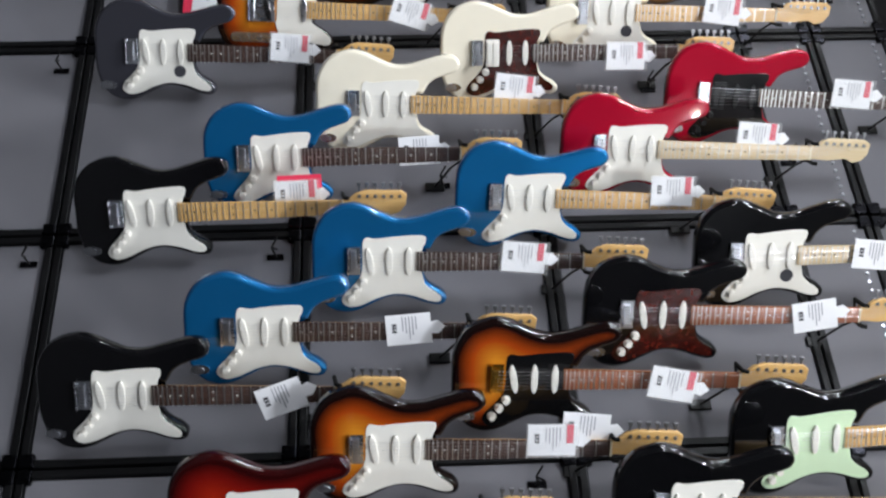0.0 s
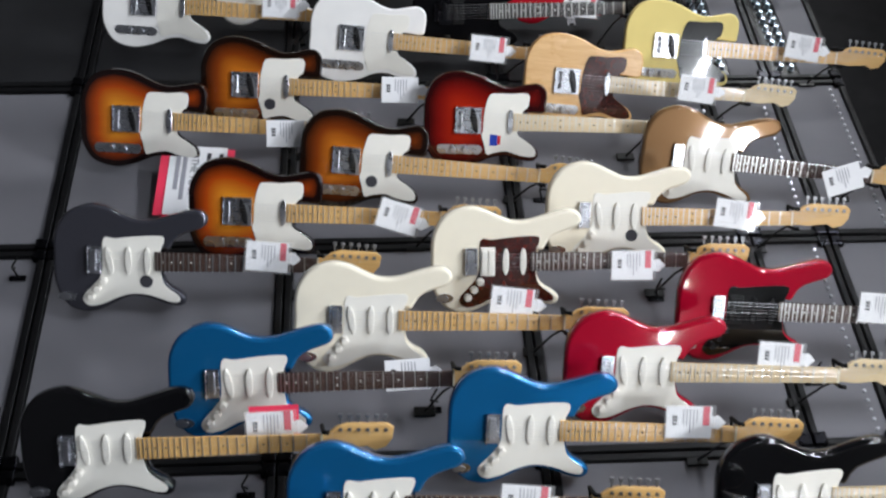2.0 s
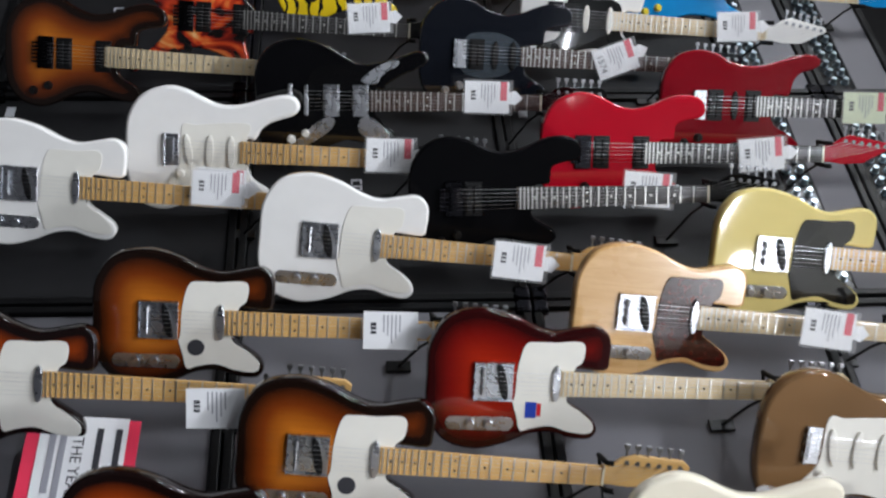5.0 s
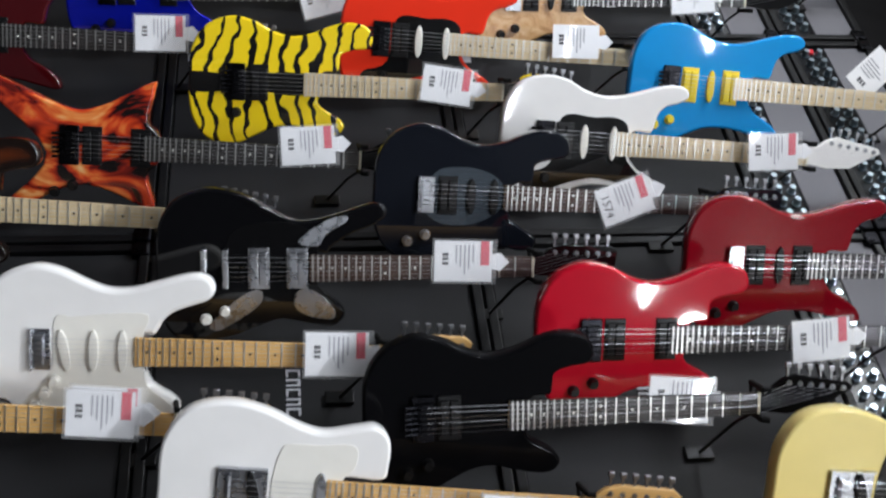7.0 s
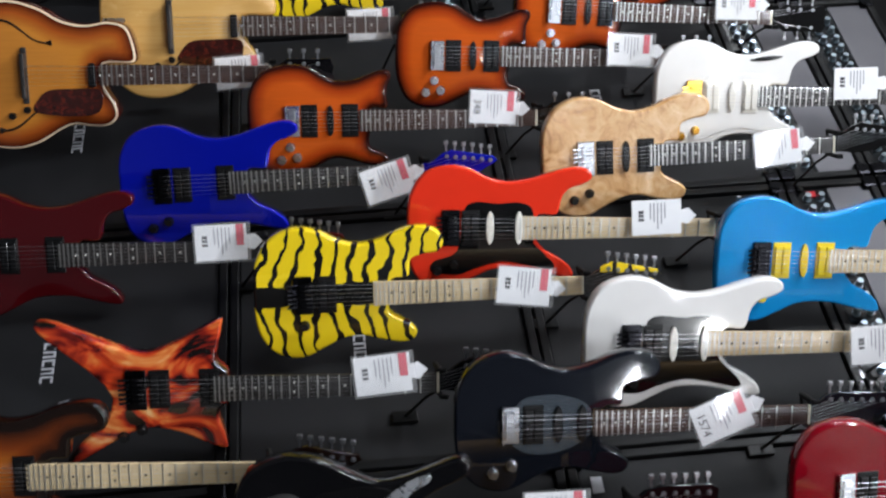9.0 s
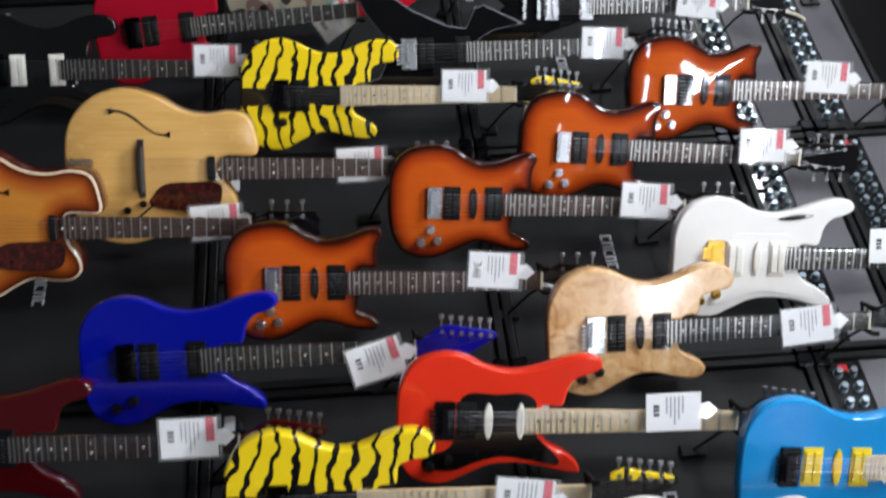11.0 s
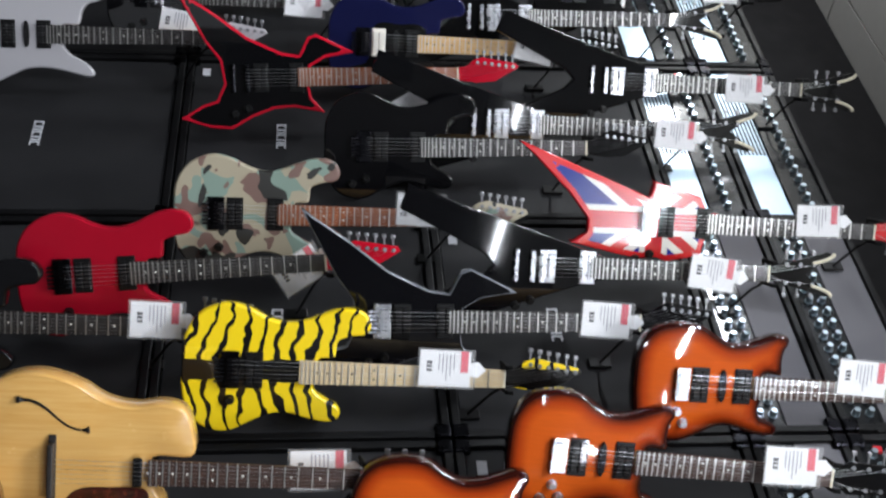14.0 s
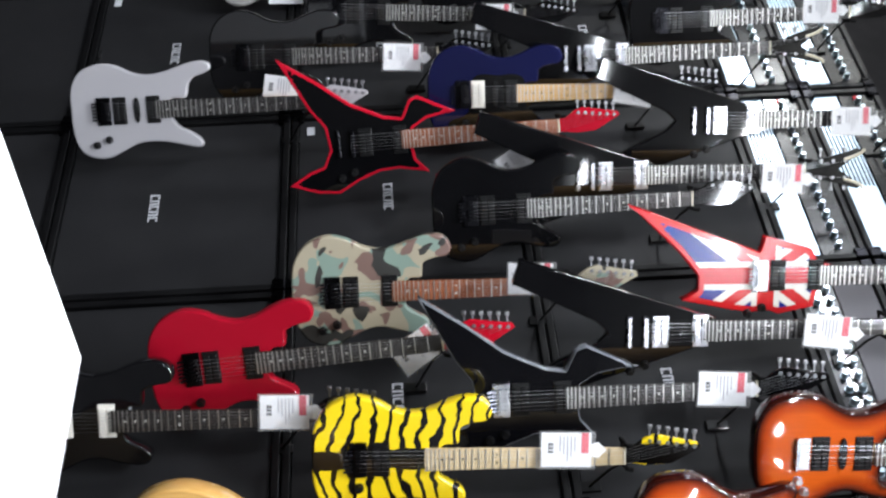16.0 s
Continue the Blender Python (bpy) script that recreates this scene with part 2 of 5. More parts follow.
M = dict(
    black=paint("black_gloss", "0b0b0d"), blue=paint("lake_blue_metallic", "14659c", 0.45), cream=paint("olympic_white", "efe7d3"),
    grey=paint("charcoal_metallic", "3a3a41", 0.3), red=paint("candy_red", "9a0a26", 0.08), redp=paint("crimson_paint", "bb1228"), crimson=paint("deep_crimson", "9c0f24", 0, (0.3, 0.45), 0.4),
    winered=paint("wine_red_gloss", "86091a", 0.0), gold=paint("shoreline_gold", "74573a", 0.12), white=paint("arctic_white", "f1efec"),
    blonde=paint("butterscotch_blonde", "ecd88c"), blackmatte=paint("satin_black", "08080a", 0, (0.45, 0.6), 0.1),
    cyan=paint("cyan_blue", "1590d6", 0.0), royal=paint("royal_blue", "08159a", 0.2),
    vermilion=paint("vermilion_red", "e5351f"), darkred=paint("dark_red", "42070c"), silver=paint("silver_grey", "b9b7bb", 0.2, (0.3, 0.4)),
    indigo=paint("dark_indigo", "15183f", 0.2), smoke=paint("smoke_black", "15181f", 0.1),
    burst=burst("three_tone_sunburst", "d98a26", "a8420f", "120706"), burst2=burst("tobacco_sunburst", "c4701f", "7a350f", "150b07"),
    cherry=burst("cherry_sunburst", "a8260f", "7a120c", "2a0506"), amber=burst("amber_flame_burst", "cf5a1a", "a83c10", "2e0c06", 0.45),
    archburst=burst("honey_sunburst", "c98232", "a8531e", "4a170b", 0.6, "e6cfae"),
    tele_natural=wood("ash_natural", "e3b980", "cc9a5e", (70, 70, 7), (0.2, 0.35), 0.8),
    arch_natural=wood("spruce_blonde", "dcb06a", "cf9c52", (120, 120, 4), (0.2, 0.3), 0.9),
    burl=figured("burl_maple", "ecc99a", "d9ab74", "a87545", 16), tiger=tiger_finish(), camo=camo_finish(), flame=flame_finish(),
    union=union_finish(), redline=edged("black_with_red_edge", "08080a", "b8122a", 0.009), chromeline=edged("black_with_silver_edge", "0a0a0d", "6d7076", 0.0028),
    maple=wood("maple_neck", "e0b878", "cf9f5c", (110, 110, 5)), palemaple=wood("pale_maple_neck", "dcc9a6", "cdb487", (110, 110, 5), (0.4, 0.55), 0.1),
    rosewood=wood("rosewood", "4a2f22", "2a1a13", (120, 120, 6), (0.45, 0.6), 0.0), ebony=wood("ebony", "2c2826", "171412", (120, 120, 6), (0.4, 0.55), 0.0),
    padauk=wood("padauk", "a5623c", "7e4427", (110, 110, 6)),
    chrome=metal("chrome", "bec0c5", (0.2, 0.36)), nickel=metal("dull_nickel", "86878a", (0.3, 0.45)), fretwire=metal("nickel_fretwire", "c9c9c4", (0.32, 0.45)), goldmetal=metal("gold_plate", "d2a548"),
    steel=metal("string_steel", "c9c9cc", (0.25, 0.4)), blackmetal=metal("black_nickel", "1c1c1f", (0.2, 0.4)),
    pgwhite=plastic("parchment_pickguard", "ebe8df"), pgmint=plastic("mint_pickguard", "cfe6c2"), pgblack=plastic("black_pickguard", "0d0d0e", (0.1, 0.2), 0.9),
    pgtort=tortoise(), knobwhite=plastic("white_knob", "f0ece2"), knobblack=plastic("black_knob", "0e0e0f"), yellow=plastic("yellow_plastic", "e9cf2a"),
    bone=plastic("bone", "e8e0c8"), cream_plastic=plastic("cream_plastic", "d9cb98"), smokeclear=clear("smoked_clear_guard", "59626a", 0.05, 0.4),
    rubber=plastic("black_rubber", "0c0c0c", (0.6, 0.8), 0.0), inlay=plastic("pearl_inlay", "e6e4dc", (0.15, 0.3), 0.6),
    clothgrey=cloth("grey_grille_cloth", "77767a", "5c5b60"), clothblack=cloth("black_grille_cloth", "1d1d1f", "131315"),
    tolex=tolex("black_tolex", "080809"), card=plastic("white_card", "eeeef0", (0.35, 0.5), 0.3), pink=plastic("pink_strip", "d8274a"),
    hotpink=plastic("hot_pink_card", "f0405e"), ink=plastic("dark_ink", "3d3d42", (0.6, 0.7), 0.0), inkgrey=plastic("grey_ink", "9a9aa2", (0.6, 0.7), 0.0),
    logo=plastic("silver_badge", "c9cbd0", (0.25, 0.35), 0.4), sleeve=clear("clear_sleeve", "ffffff", 0.05, 0.10), wire=plastic("black_wire", "0a0a0a", (0.3, 0.45), 0.3),
    panel=metal("brushed_panel", "98a8b4", (0.3, 0.45)), panelblack=plastic("black_panel", "0d0f12", (0.2, 0.35), 0.4),
    vent=metal("silver_vent", "b4c0c8", (0.3, 0.5)), dotred=plastic("red_sticker", "c3202c"), dotblue=plastic("blue_sticker", "2140a8"),
    ampknob=metal("bright_metal_knob", "a3b0b8", (0.25, 0.4)),
    wall=plastic("dark_wall_paint", "1a191b", (0.7, 0.85), 0.0), ceiling=plastic("ceiling_tile", "c4c2be", (0.8, 0.95), 0.0),
    floor=cloth("charcoal_carpet", "2c2b2d", "1b1a1c"), whitewall=plastic("grey_wall", "4a4846", (0.7, 0.85), 0.0), greencard=plastic("pale_green_card", "dfe8c4", (0.35, 0.5), 0.3),
)


# ---- mesh helpers ----
def link_mesh(name, bm, material, parent=None, label="", smooth=False):
    me = bpy.data.meshes.new(name)
    bm.to_mesh(me)
    bm.free()
    me.materials.append(material)
    if smooth:
        for p in me.polygons:
            p.use_smooth = True
    return part_of(name, me, parent, label)


def part_of(name, me, parent=None, label="", m=None):
    ob = new(name, me)
    if parent:
        ob.parent = parent
    if m is not None:
        ob.matrix_basis = m
    if label:
        tagged(ob, label)
    return ob


def part(name, bm, material, parent, label="", smooth=False):
    return link_mesh(name, bm, material, parent, label, smooth)


def box(bm, x0, x1, y0, y1, z0, z1, bevel=0.0):
    vs = [bm.verts.new((x, y, z)) for x in (x0, x1) for y in (y0, y1) for z in (z0, z1)]
    fs = [bm.faces.new([vs[i] for i in f]) for f in ((0, 1, 3, 2), (4, 6, 7, 5), (0, 4, 5, 1), (2, 3, 7, 6), (0, 2, 6, 4), (1, 5, 7, 3))]
    if bevel:
        es = {e for f in fs for e in f.edges}
        bmesh.ops.bevel(bm, geom=list(es), offset=bevel, segments=2, affect="EDGES", profile=0.5)
    return bm


def boxes(*dims, bevel=0.0):
    bm = bmesh.new()
    for d in dims:
        box(bm, *d, bevel)
    return bm


def rod(bm, a, b, r, sides=8, r2=None):
    a, b = Vector(a), Vector(b)
    q = (b - a).to_track_quat("Z", "Y")
    rings = []
    for p, rr in ((a, r), (b, r if r2 is None else r2)):
        rings.append([bm.verts.new(p + q @ Vector((rr * math.cos(2 * math.pi * i / sides), rr * math.sin(2 * math.pi * i / sides), 0))) for i in range(sides)])
    for i in range(sides):
        bm.faces.new((rings[0][i], rings[0][(i + 1) % sides], rings[1][(i + 1) % sides], rings[1][i]))
    bm.faces.new(rings[0][::-1])
    bm.faces.new(rings[1])
    return bm


def tube(bm, points, radii, sides=8):
    """One swept tube through the points."""
    ps = [Vector(p) for p in points]
    rings = []
    for i, p in enumerate(ps):
        q = (ps[min(i + 1, len(ps) - 1)] - ps[max(i - 1, 0)]).to_track_quat("Z", "Y")
        rings.append([bm.verts.new(p + q @ Vector((radii[i] * math.cos(2 * math.pi * k / sides), radii[i] * math.sin(2 * math.pi * k / sides), 0))) for k in range(sides)])
    for a, b in zip(rings, rings[1:]):
        for k in range(sides):
            bm.faces.new((a[k], a[(k + 1) % sides], b[(k + 1) % sides], b[k]))
    bm.faces.new(rings[0][::-1])
    bm.faces.new(rings[-1])
    return bm


def spline(points, per=5):
    """A closed smooth outline through the points."""
    out, n = [], len(points)
    for i in range(n):
        p0, p1, p2, p3 = (Vector(points[(i + k) % n]) for k in (-1, 0, 1, 2))
        for s in range(per):
            t = s / per
            out.append(0.5 * (2 * p1 + (p2 - p0) * t + (2 * p0 - 5 * p1 + 4 * p2 - p3) * t * t + (3 * p1 - p0 - 3 * p2 + p3) * t ** 3))
    return out


def straight(points, per=4):
    n = len(points)
    return [Vector(points[i]).lerp(Vector(points[(i + 1) % n]), s / per) for i in range(n) for s in range(per)]


def inset(outline, d):
    n, out = len(outline), []
    area = sum(outline[i].x * outline[(i + 1) % n].y - outline[(i + 1) % n].x * outline[i].y for i in range(n))
    s = 1 if area > 0 else -1
    for i in range(n):
        t = (outline[(i + 1) % n] - outline[i - 1]).normalized()
        out.append(outline[i] + s * d * Vector((-t.y, t.x)))
    return out


def slab_mesh(name, outline, front, thick, round_, material, grid=0.014, dome=0.0):
    """A body cut to an outline in x and z, its face at y = front, with rounded edges. Each point carries its distance to the rim."""
    from mathutils.geometry import delaunay_2d_cdt
    n = len(outline)
    face = inset(outline, round_)
    xs, zs = [p.x for p in outline], [p.y for p in outline]
    inner = []
    pts = np.array([(p.x, p.y) for p in face])
    if grid:
        for gx in np.arange(min(xs), max(xs), grid):
            for gz in np.arange(min(zs), max(zs), grid):
                if np.hypot(pts[:, 0] - gx, pts[:, 1] - gz).min() > grid * 0.6:
                    inner.append(Vector((gx, gz)))
    vs, _, fs, _, _, _ = delaunay_2d_cdt(face + inner, [(i, (i + 1) % n) for i in range(n)], [], 1, 1e-6)
    out = np.array([(p.x, p.y) for p in outline])
    seg = np.roll(out, -1, 0) - out

    def rim(p):
        d = np.array((p[0], p[1])) - out
        u = np.clip((d * seg).sum(1) / np.maximum((seg * seg).sum(1), 1e-12), 0, 1)
        return float(np.hypot(*(d - u[:, None] * seg).T).min())

    verts, rims = [], []
    for v in vs:
        r = rim(v)
        rims.append(r)
        verts.append((v[0], front - dome * min(1, r / 0.09) ** 0.7, v[1]))
    faces = [tuple(f) for f in fs]
    k = len(verts)
    profile = [(round_, 0.0), (round_ * 0.35, round_ * 0.25), (0.0, round_), (0.0, thick - round_), (round_ * 0.4, thick - round_ * 0.3), (round_, thick)]
    start = []
    for d, y in profile:
        start.append(len(verts))
        for p in inset(outline, d):
            verts.append((p.x, front + y, p.y))
            rims.append(d)
    for a, b in zip(start, start[1:]):
        for i in range(n):
            j = (i + 1) % n
            faces.append((a + i, b + i, b + j, a + j))
    faces.append(tuple(start[-1] + i for i in range(n)))
    me = bpy.data.meshes.new(name)
    me.from_pydata(verts, [], faces)
    bm = bmesh.new()
    bm.from_mesh(me)
    bmesh.ops.remove_doubles(bm, verts=bm.verts, dist=1e-5)
    bmesh.ops.recalc_face_normals(bm, faces=bm.faces)
    bm.to_mesh(me)
    bm.free()
    attr = me.attributes.new("rim", "FLOAT", "POINT")
    for i, v in enumerate(me.vertices):
        attr.data[i].value = rim((v.co.x, v.co.z))
    for p in me.polygons:
        p.use_smooth = abs(p.normal.y) < 0.98 or dome > 0
    me.materials.append(material)
    return me


# ---- guitars: outlines in millimetres, the bridge at the origin, the neck up ----
OUTLINES = {
    "strat": ((0, -122), (-80, -117), (-138, -82), (-164, -20), (-158, 30), (-138, 75), (-122, 118), (-122, 165), (-136, 215), (-150, 262), (-154, 295), (-144, 318), (-122, 326), (-102, 312), (-90, 280), (-78, 250), (-62, 230), (-44, 220), (-31, 210), (-29, 190), (29, 190), (36, 196), (48, 198), (66, 206), (80, 222), (94, 246), (112, 262), (130, 258), (138, 238), (132, 205), (118, 165), (110, 128), (114, 90), (134, 48), (154, 8), (160, -30), (148, -72), (112, -104), (60, -120)),
    "tele": ((0, -122), (-80, -118), (-140, -80), (-160, -10), (-148, 60), (-122, 120), (-112, 165), (-122, 215), (-128, 255), (-105, 282), (-55, 284),
             (-30, 272), (-29, 192), (29, 192), (48, 200), (66, 228), (88, 258), (112, 266), (130, 248), (128, 205), (116, 160), (122, 112), (146, 58),
             (160, -10), (140, -80), (78, -118)),
    "super": ((0, -122), (-76, -117), (-132, -84), (-158, -25), (-150, 30), (-128, 75), (-116, 122), (-124, 170), (-142, 212), (-153, 250), (-152, 290), (-138, 314), (-112, 322), (-93, 308), (-88, 276), (-76, 246), (-52, 242), (-34, 236), (-28, 200), (28, 194), (40, 192), (54, 200), (68, 222), (82, 246), (100, 258), (118, 248), (124, 222), (116, 175), (104, 130), (108, 88), (128, 44), (150, 0), (152, -40), (136, -80), (100, -108), (56, -120)),
    "modern": ((0, -115), (-76, -110), (-130, -78), (-152, -20), (-146, 35), (-122, 85), (-112, 135), (-118, 185), (-134, 237), (-146, 280), (-148, 315), (-138, 336), (-120, 338), (-106, 315), (-96, 285), (-74, 267), (-40, 259), (-30, 247), (-28, 207), (28, 207), (44, 215), (60, 230), (78, 263), (100, 291), (122, 301), (130, 286), (122, 247), (110, 198), (104, 150), (108, 95), (130, 45), (150, 0), (150, -45), (132, -85), (96, -106), (54, -114)),
    "prs": ((0, -122), (-78, -116), (-130, -80), (-148, -15), (-142, 40), (-116, 85), (-103, 118), (-106, 160), (-120, 200), (-130, 230), (-128, 254), (-112, 260), (-88, 250), (-60, 248), (-30, 248), (-29, 206), (29, 204), (56, 200), (78, 206), (88, 232), (104, 252), (122, 246), (126, 222), (118, 180), (104, 130), (106, 95), (126, 54), (146, 5), (146, -45), (124, -88), (80, -112), (40, -120)),
    "arch": ((0, -195), (-110, -182), (-180, -120), (-200, -40), (-180, 40), (-146, 100), (-134, 160), (-142, 220), (-128, 268), (-80, 288), (-30, 286),
             (-26, 205), (26, 205), (48, 212), (80, 232), (114, 236), (138, 212), (142, 170), (136, 120), (152, 80), (186, 20), (200, -50), (180, -125), (110, -182)),
    "jm": ((10, -140), (-80, -138), (-140, -105), (-166, -45), (-164, 5), (-148, 55), (-120, 105), (-100, 150), (-104, 200), (-122, 260), (-136, 305), (-130, 332), (-108, 334), (-88, 306), (-70, 262), (-46, 225), (-31, 212), (-29, 190), (29, 190), (50, 196), (70, 222), (92, 248), (112, 246), (126, 222), (122, 180), (112, 130), (108, 88), (124, 40), (150, -10), (162, -60), (140, -112), (80, -136)),
    "flame": ((20, -60), (-130, -210), (-150, -180), (-85, -20), (-92, 60), (-150, 170), (-130, 178), (-62, 165), (-30, 190), (30, 190), (62, 165), (120, 180),
              (142, 172), (96, 60), (100, -20), (170, -150), (150, -160)),
    "razor": ((-205, -384), (-66, -10), (-112, 2), (-74, 136), (-30, 160), (-29, 190), (29, 190), (34, 160), (92, 148), (112, 50), (102, 20), (106, -30), (98, -88), (70, -226), (40, -182), (0, -182), (-70, -240)),
    "vee": ((-205, -335), (-44, 150), (-32, 192), (32, 192), (44, 150), (205, -335), (140, -356), (30, -130), (0, -100), (-30, -130), (-140, -356)),
    "warlock": ((-278, -212), (-200, -95), (-124, 5), (-76, 108), (-68, 160), (-122, 186), (-132, 214), (-74, 330), (-58, 240), (-32, 196), (30, 190), (64, 196), (110, 236), (100, 180), (92, 140), (96, 80), (120, 14), (156, -50), (150, -118), (120, -208), (80, -140), (66, -96), (16, -72), (-54, -82), (-110, -124)),
}
SHARP = {"razor", "vee", "warlock"}
THICK = {"arch": 0.075, "prs": 0.046, "vee": 0.038, "razor": 0.036, "warlock": 0.038, "modern": 0.040}
NUT = 0.648
CACHE = {}


def outline_of(kind):
    pts = [(x / 1000, z / 1000) for x, z in OUTLINES[kind]]
    return straight(pts) if kind in SHARP else spline(pts)


def cached(key, make):
    if key not in CACHE:
        CACHE[key] = make()
    return CACHE[key]


def mesh_from(name, bm, material, smooth=False):
    me = bpy.data.meshes.new(name)
    bm.to_mesh(me)
    bm.free()
    me.materials.append(material)
    for p in me.polygons:
        p.use_smooth = smooth
    return me


def flat_mesh(name, outline, front, thick, material):
    return slab_mesh(name, outline, front, thick, min(0.0006, thick * 0.3), material, 0)


def fret_z(k):
    return NUT * 2 ** (-k / 12)


def half_width(z):
    """Half the neck's width at a height over the bridge."""
    return 0.0285 + (0.0215 - 0.0285) * (z - 0.17) / (NUT - 0.17)


def neck_meshes(frets, board, shaft):
    z0, z1 = NUT * 2 ** (-frets / 12) - 0.006, NUT

    def taper(bm, za, zb, ya, yb, grow=0.0):
        a, b = half_width(za) + grow, half_width(zb) + grow
        vs = [bm.verts.new(v) for v in ((-a, ya, za), (a, ya, za), (b, ya, zb), (-b, ya, zb), (-a, yb, za), (a, yb, za), (b, yb, zb), (-b, yb, zb))]
        for f in ((0, 1, 2, 3), (7, 6, 5, 4), (0, 4, 5, 1), (1, 5, 6, 2), (2, 6, 7, 3), (3, 7, 4, 0)):
            bm.faces.new([vs[i] for i in f])
        return bm

    def back(bm):
        rows = []
        for z, deep in ((z0, 0.016), (0.30, 0.014), (0.45, 0.012), (NUT - 0.02, 0.011), (NUT + 0.004, 0.010)):
            w = half_width(z)
            rows.append([bm.verts.new((w * math.cos(a), -0.004 + deep * math.sin(a) * 1.2, z)) for a in np.linspace(0, math.pi, 9)])
        for r, s in zip(rows, rows[1:]):
            for i in range(8):
                bm.faces.new((r[i], s[i], s[i + 1], r[i + 1]))
        for r, flip in ((rows[0], 0), (rows[-1], 1)):
            bm.faces.new(r[::-1] if flip else r)
        for r, s in zip(rows, rows[1:]):
            bm.faces.new((r[0], r[8], s[8], s[0]))
        bmesh.ops.recalc_face_normals(bm, faces=bm.faces)
        return bm

    neck = mesh_from("neck", back(bmesh.new()), M[shaft], True)
    fb = mesh_from("fretboard", taper(bmesh.new(), z0, z1, -0.0105, -0.0035), M[board])
    fr = []
    for k in range(1, frets + 1):
        z = fret_z(k)
        w = half_width(z) + 0.0003
        fr.append(cached(("fret", k), lambda: mesh_from("fret", boxes((-w, w, -0.0122, -0.0100, z - 0.0013, z + 0.0013)), M["fretwire"])))
    dots = []
    for k in (3, 5, 7, 9, 12, 15, 17, 19, 21):
        z = (fret_z(k) + fret_z(k - 1)) / 2
        for x in ((-0.011, 0.011) if k == 12 else (0,)):
            dots.append(mesh_from("inlay", rod(bmesh.new(), (x, -0.0108, z), (x, -0.0100, z), 0.0028, 10), M["ebony" if board in ("maple", "palemaple") else "inlay"]))
    nut = mesh_from("nut", boxes((-0.0215, 0.0215, -0.0125, -0.002, NUT, NUT + 0.005)), M["bone"])
    return neck, fb, fr, dots, nut


HEADS = {
    "fender": ((-21, 2), (-24, 25), (-38, 42), (-46, 70), (-42, 175), (-30, 190), (0, 186), (22, 168), (30, 140), (18, 118), (24, 60), (21, 20), (21, 2)),
    "pointed": ((-21, 2), (-25, 30), (-44, 55), (-52, 80), (-30, 190), (-18, 196), (24, 120), (27, 60), (21, 25), (21, 2)),
    "three": ((-21, 2), (-24, 25), (-40, 48), (-37, 120), (-40, 165), (-18, 176), (0, 170), (18, 176), (40, 165), (37, 120), (40, 48), (24, 25), (21, 2)),
    "vee": ((-21, 2), (-26, 40), (-62, 170), (-52, 182), (0, 110), (52, 182), (62, 170), (26, 40), (21, 2)),
}


def head_meshes(style, material):
    pts = straight([(x / 1000, NUT + z / 1000) for x, z in HEADS[style]], 3)
    head = slab_mesh("headstock", pts, -0.003, 0.014, 0.0015, material, 0)
    bm = bmesh.new()
    rod(bm, (0, -0.010, 0), (0, 0.002, 0), 0.0032, 8)
    rod(bm, (0, -0.0035, 0), (0, -0.002, 0), 0.0058, 10)
    box(bm, -0.030, -0.012, 0.004, 0.009, -0.002, 0.002)
    box(bm, -0.040, -0.029, 0.002, 0.010, -0.006, 0.006, 0.002)
    tuner = mesh_from("tuner", bm, M["nickel"])
    return head, tuner


def tuner_places(style):
    if style == "fender":
        return [(-0.030 + 0.001 * i, NUT + 0.052 + 0.0235 * i, 1) for i in range(6)]
    if style == "pointed":
        return [(-0.036 + 0.003 * i, NUT + 0.066 + 0.0225 * i, 1) for i in range(6)]
    return [(s * 0.026, NUT + 0.055 + 0.038 * i, -s) for i in range(3) for s in (-1, 1)]


def string_mesh(style):
    out = []
    tp = sorted(tuner_places(style), key=lambda p: (p[0] if style in ("three", "vee") else 0, p[1]))
    for i in range(6):
        xb, xn = -0.026 + 0.0104 * i, -0.0175 + 0.007 * i
        r = 0.00055 - 0.00005 * i
        bm = bmesh.new()
        rod(bm, (xb, -0.0165, -0.002), (xn, -0.0135, NUT + 0.003), r, 4)
        rod(bm, (xn, -0.0135, NUT + 0.003), (tp[i][0], -0.008, tp[i][1]), r, 4)
        out.append(mesh_from("string", bm, M["steel"]))
    return out


def pickup_mesh(style, material):
    bm = bmesh.new()
    if style == "single":
        pts = [Vector((0.035 * math.cos(a) + (0.006 if math.cos(a) > 0 else -0.006), 0.0095 * math.sin(a))) for a in np.linspace(0, 2 * math.pi, 20, endpoint=False)]
        me = slab_mesh("pickup", pts, -0.0085, 0.0085, 0.002, material, 0)
        bm.from_mesh(me)
        for i in range(6):
            rod(bm, (-0.026 + 0.0104 * i, -0.0095, 0), (-0.026 + 0.0104 * i, -0.008, 0), 0.0026, 8)
    elif style == "hum":
        box(bm, -0.044, 0.044, -0.004, 0.001, -0.022, 0.022, 0.0015)
        box(bm, -0.035, 0.035, -0.010, -0.003, -0.018, -0.001, 0.002)
        box(bm, -0.035, 0.035, -0.010, -0.003, 0.001, 0.018, 0.002)
        for i in range(6):
            rod(bm, (-0.026 + 0.0104 * i, -0.0112, 0.009), (-0.026 + 0.0104 * i, -0.009, 0.009), 0.0024, 8)
    else:
        box(bm, -0.032, 0.032, -0.010, 0.001, -0.010, 0.010, 0.004)
    return mesh_from("pickup", bm, material)


